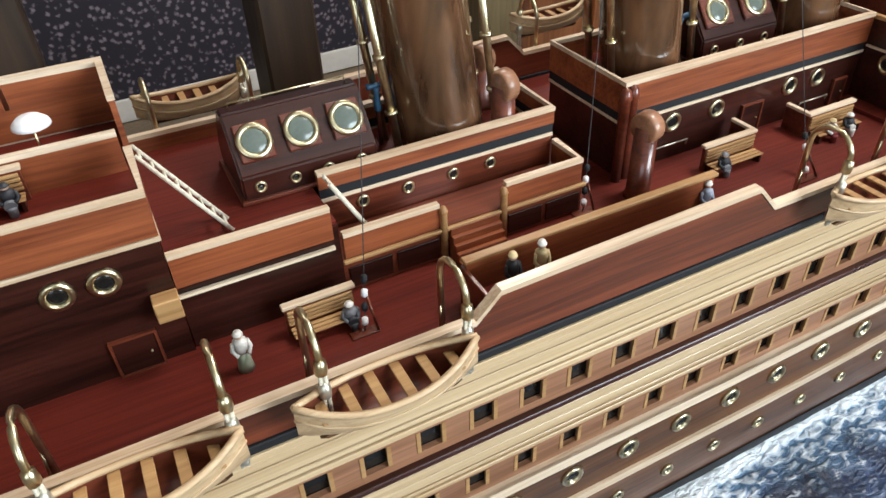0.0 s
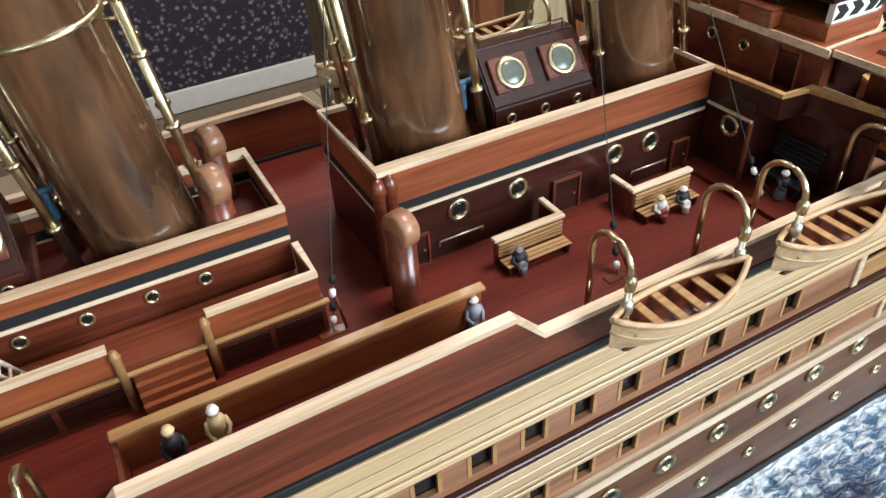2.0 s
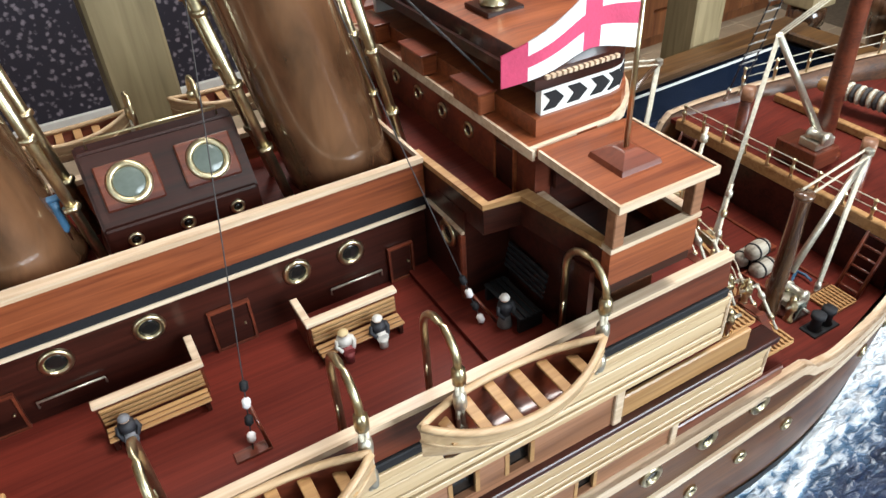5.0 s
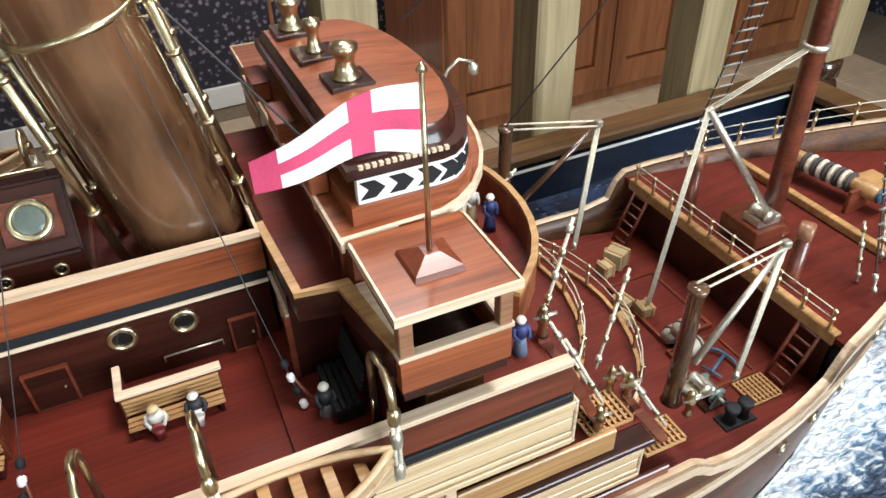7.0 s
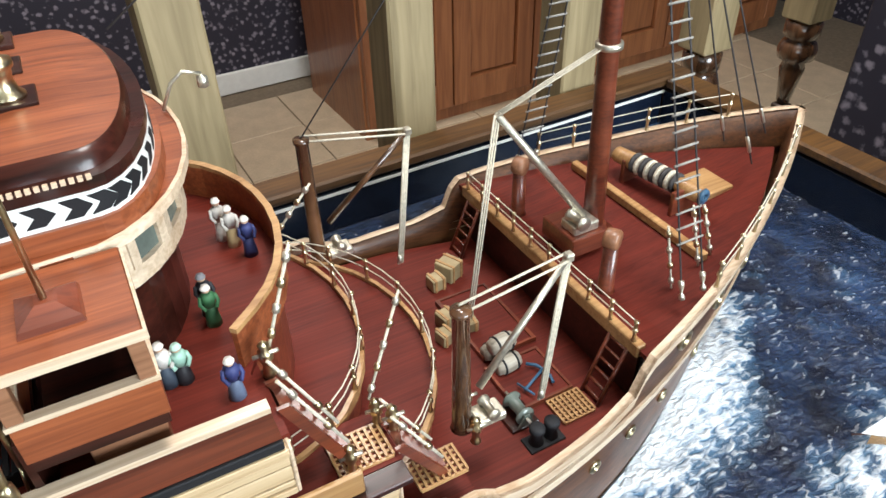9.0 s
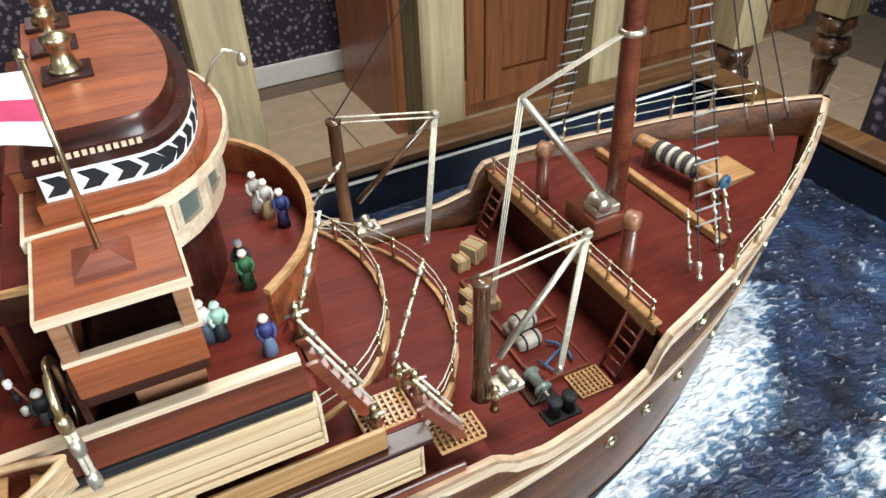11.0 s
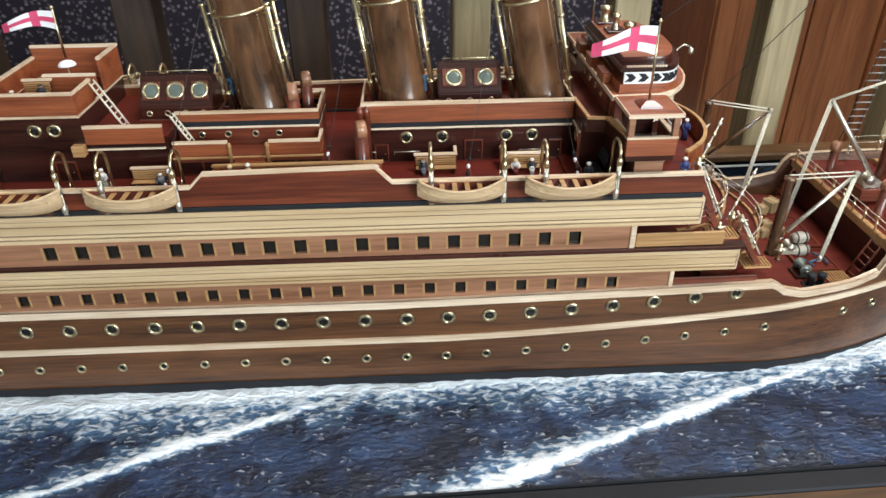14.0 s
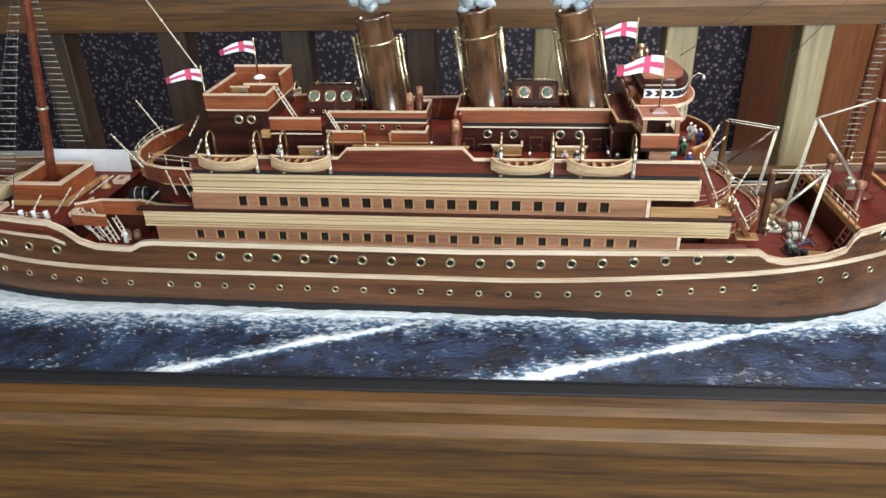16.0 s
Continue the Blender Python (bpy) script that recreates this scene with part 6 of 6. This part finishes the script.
ct = thing("deck_cargo", (-0.53, -0.02, 0.884), "covered grey roll lashed on the after deck", "cargo")
part("roll", lathe(nb(), [(0.0, 0), (0.014, 0.001), (0.016, 0.02), (0.016, 0.07), (0.014, 0.089), (0, 0.09)], (-0.53, -0.06, 0.9005), (0.1, 1, 0), 16), POST, ct)
part("lashing", lathe(nb(), [(0.0162, 0), (0.0172, 0.0005), (0.0172, 0.003), (0.0162, 0.0035)], (-0.526, -0.02, 0.9005), (0.1, 1, 0), 16), DARKROPE, ct)
mast((-0.451, 0.0, 0.885), (-0.39, 0.0, 1.30), 0.0085, "mahogany aft mast leaning a little forward")
shroud(-0.118, -0.47, 0.024, 0.905, (-0.40, -0.012, 1.25), 1, 26)
shroud(0.118, -0.47, 0.024, 0.905, (-0.40, 0.012, 1.25), 1, 26)
for i in range(3):
    b = thing("bollard", (-0.39 - 0.022 * i, -0.118, 0.885), "white turned deck post near the stern rail", "bollard", "stern posts")
    part("post", lathe(nb(), [(0.004, 0), (0.0038, 0.016), (0.0044, 0.018), (0, 0.019)], (-0.39 - 0.022 * i, -0.118, 0.885), seg=10), CLOTH, b)
part("stern_screen", box(nb(), -0.53, -0.36, 0.108, 0.111, 0.884, 0.928, 0.0005), CLOTH, ship, "white screen board")
for x, y, r in ((-0.37, 0.03, 0.009),):
    t = thing("capstan", (x, y, 0.884 if x < -0.34 else 0.852), "turned wooden capstan on the after deck", "capstan", "capstans")
    part("drum", lathe(nb(), [(r, 0), (r, 0.003), (r * 0.6, 0.006), (r * 0.55, 0.014), (r * 0.9, 0.018), (r * 0.9, 0.022), (0, 0.024)], (x, y, 0.884 if x < -0.34 else 0.852), seg=16), TAN, t)
for p, q in (((-0.30, -0.118, 0.852), (-0.345, -0.118, 0.895)), ((-0.20, -0.125, 0.985), (-0.255, -0.10, 1.03)), ((-0.125, -0.125, 0.985), (-0.10, -0.12, 1.03)), ((-0.395, -0.09, 0.885), (-0.36, -0.08, 0.93))):
    beaded(p, q)
for p, q in (((-0.115, -0.047, 1.11), (-0.22, 0.0, 1.24)), ((-0.23, 0.02, 0.985), (-0.27, 0.02, 1.05))):
    beaded(p, q, 4)
stanchions([(-0.20 + 0.03 * i, -0.1 - 0.008 * i) for i in range(4)], 0.984, 0.016, 1)

# tackle, ladders and loose gear on the after decks
for p, q, k in (((-0.165, -0.126, 0.985), (-0.150, -0.132, 0.942), 4), ((-0.150, -0.124, 0.985), (-0.128, -0.134, 0.940), 4), ((-0.135, -0.128, 0.990), (-0.118, -0.134, 0.945), 4), ((-0.118, -0.120, 1.035), (-0.130, -0.05, 1.045), 5), ((-0.36, -0.10, 0.905), (-0.33, -0.09, 0.935), 3), ((-0.345, -0.06, 0.91), (-0.30, -0.05, 0.94), 4), ((-0.50, -0.105, 0.885), (-0.485, -0.09, 0.925), 4), ((-0.43, -0.105, 0.885), (-0.41, -0.09, 0.920), 4), ((-0.215, -0.118, 0.918), (-0.185, -0.122, 0.945), 3)):
    beaded(p, q, k)
for dx in (0.040, 0.060):
    ladder("stair", (-0.315 + dx, -0.121, 0.853), (-0.34 + dx, -0.108, 0.892), 0.010, 6, ROPE, label="pale companion ladder by the after well")
stanchions([(-0.49 + 0.02 * i, -0.112) for i in range(6)], 0.884, 0.013, 1)
stanchions([(-0.235, -0.075), (-0.242, -0.05), (-0.247, -0.02), (-0.248, 0.01), (-0.244, 0.04)], 0.9845, 0.014, 1)
for x, y, z, r, h in ((-0.262, -0.112, 0.8525, 0.0075, 0.016), (-0.247, -0.108, 0.8525, 0.0065, 0.014)):
    if r:
        t = thing("barrel", (x, y, z), "small brown stave barrel in the after well", "barrel", "after barrels")
        part("staves", lathe(nb(), [(0, 0), (r * 0.8, 0), (r, h * 0.5), (r * 0.8, h), (r * 0.7, h), (r * 0.68, h * 0.94), (0, h * 0.94)], (x, y, z), seg=14), PINK, t)
        for k in (0.2, 0.8):
            part("hoop", lathe(nb(), [(r * 0.8, h * k - 0.0008), (r * 0.95, h * k - 0.0008), (r * 0.95, h * k + 0.0008), (r * 0.8, h * k + 0.0008)], (x, y, z), seg=14), DARKROPE, t)
t = thing("canvas_bundle", (-0.272, -0.03, 0.885), "dark canvas bundle on the after house", "bundle")
bm = lathe(nb(), [(0, 0), (0.010, 0.001), (0.013, 0.008), (0.012, 0.03), (0.009, 0.036), (0, 0.037)], (-0.29, -0.03, 0.897), (1, 0.1, 0), 12)
for v in bm.verts:
    v.co += 0.0016 * noise.noise_vector(v.co * 160)
part("canvas", bm, BLACKW, t)
for k in (0.012, 0.026):
    part("lashing", ring(nb(), (-0.29 + k, -0.03 + 0.1 * k, 0.897), (1, 0.1, 0), 0.0128, 0.0014, 0.0016, 14), ROPE, t)
for x, y in ((-0.355, -0.085), (-0.355, 0.06), (-0.51, -0.07)):
    t = thing("skylight_hatch", (x, y, 0.884), "low mahogany hatch with a pale coaming", "hatch", "after hatches")
    part("coaming", wall_path(nb(), [(x - 0.009, y - 0.012), (x + 0.009, y - 0.012), (x + 0.009, y + 0.012), (x - 0.009, y + 0.012)], 0.003, 0.884, 0.892, closed=True), PALE, t)
    part("cover", box(nb(), x - 0.0074, x + 0.0074, y - 0.0104, y + 0.0104, 0.884, 0.8895, 0.0006), MAHOG, t)

# ---------------------------------------------------------------- small boat beside the bow
def sail_boat(x, y, z, heading, length=0.085):
    """A tiny hull with bowsprit, mast and one swelling white sail."""
    t = thing("sailing_boat", (x, y, z), "tiny wooden sailing boat with a white sail on the sea", "boat")
    m = Matrix.Translation((x, y, z)) @ Matrix.Rotation(radians(heading), 4, "Z")

    def add(name, bm, mt, label=""):
        bmesh.ops.transform(bm, matrix=m, verts=bm.verts)
        return part(name, bm, mt, t, label)
    rows = []
    for i in range(13):
        u = -1 + i / 6
        w = 0.011 * (1 - max(0, u) ** 2.2) * (1 - 0.25 * max(0, -u) ** 2)
        rows.append([(u * length / 2, w * math.sin(a), 0.010 + 0.003 * u * u - 0.013 * math.cos(a)) for a in [math.pi / 2 * k / 5 for k in range(-5, 6)]])
    add("hull", strip(nb(), rows, smooth=True), TAN)
    add("deck", prism(nb(), [(-length * 0.46, -0.0075), (0, -0.0104), (length * 0.3, -0.0082), (length * 0.46, -0.001), (length * 0.46, 0.001), (length * 0.3, 0.0082), (0, 0.0104), (-length * 0.46, 0.0075)], 0.0085, 0.0095), PALE)
    add("bowsprit", tube(nb(), [(length * 0.3, 0, 0.011), (length * 0.72, 0, 0.016)], 0.0011, 8, r2=0.0007), DARKW)
    add("mast", tube(nb(), [(length * 0.05, 0, 0.009), (length * 0.05, 0, 0.085)], 0.0013, 8, r2=0.0008), TAN)
    sheet = []
    for i in range(9):
        k = i / 8
        h0 = 0.016 + 0.062 * k
        sheet.append([(length * (0.62 * (1 - k) + 0.06 * k) * (1 - j / 8) + length * 0.06 * j / 8, 0.006 * math.sin(math.pi * j / 8) * (1 - k), h0) for j in range(9)])
    add("sail", strip(nb(), sheet, smooth=True), CLOTH, "white cloth sail")
    return t


sail_boat(1.121, -0.2036, 0.7475, 158)

# ---------------------------------------------------------------- floor tiles
tile = finish("tile", box(nb(), -0.148, 0.148, -0.148, 0.148, -0.008, 0, 0.002), TILE)
for i in range(16):
    for j in range(10):
        o = new("tile", tile)
        o.parent, o.location = room_floor, (-1.2 + 0.3 * i, -0.52 + 0.3 * j, 0.004)
        if o.location.y > 2.29:
            bpy.data.objects.remove(o)

for ob in SHIPPED:
    ob.matrix_basis = TRIM @ ob.matrix_basis
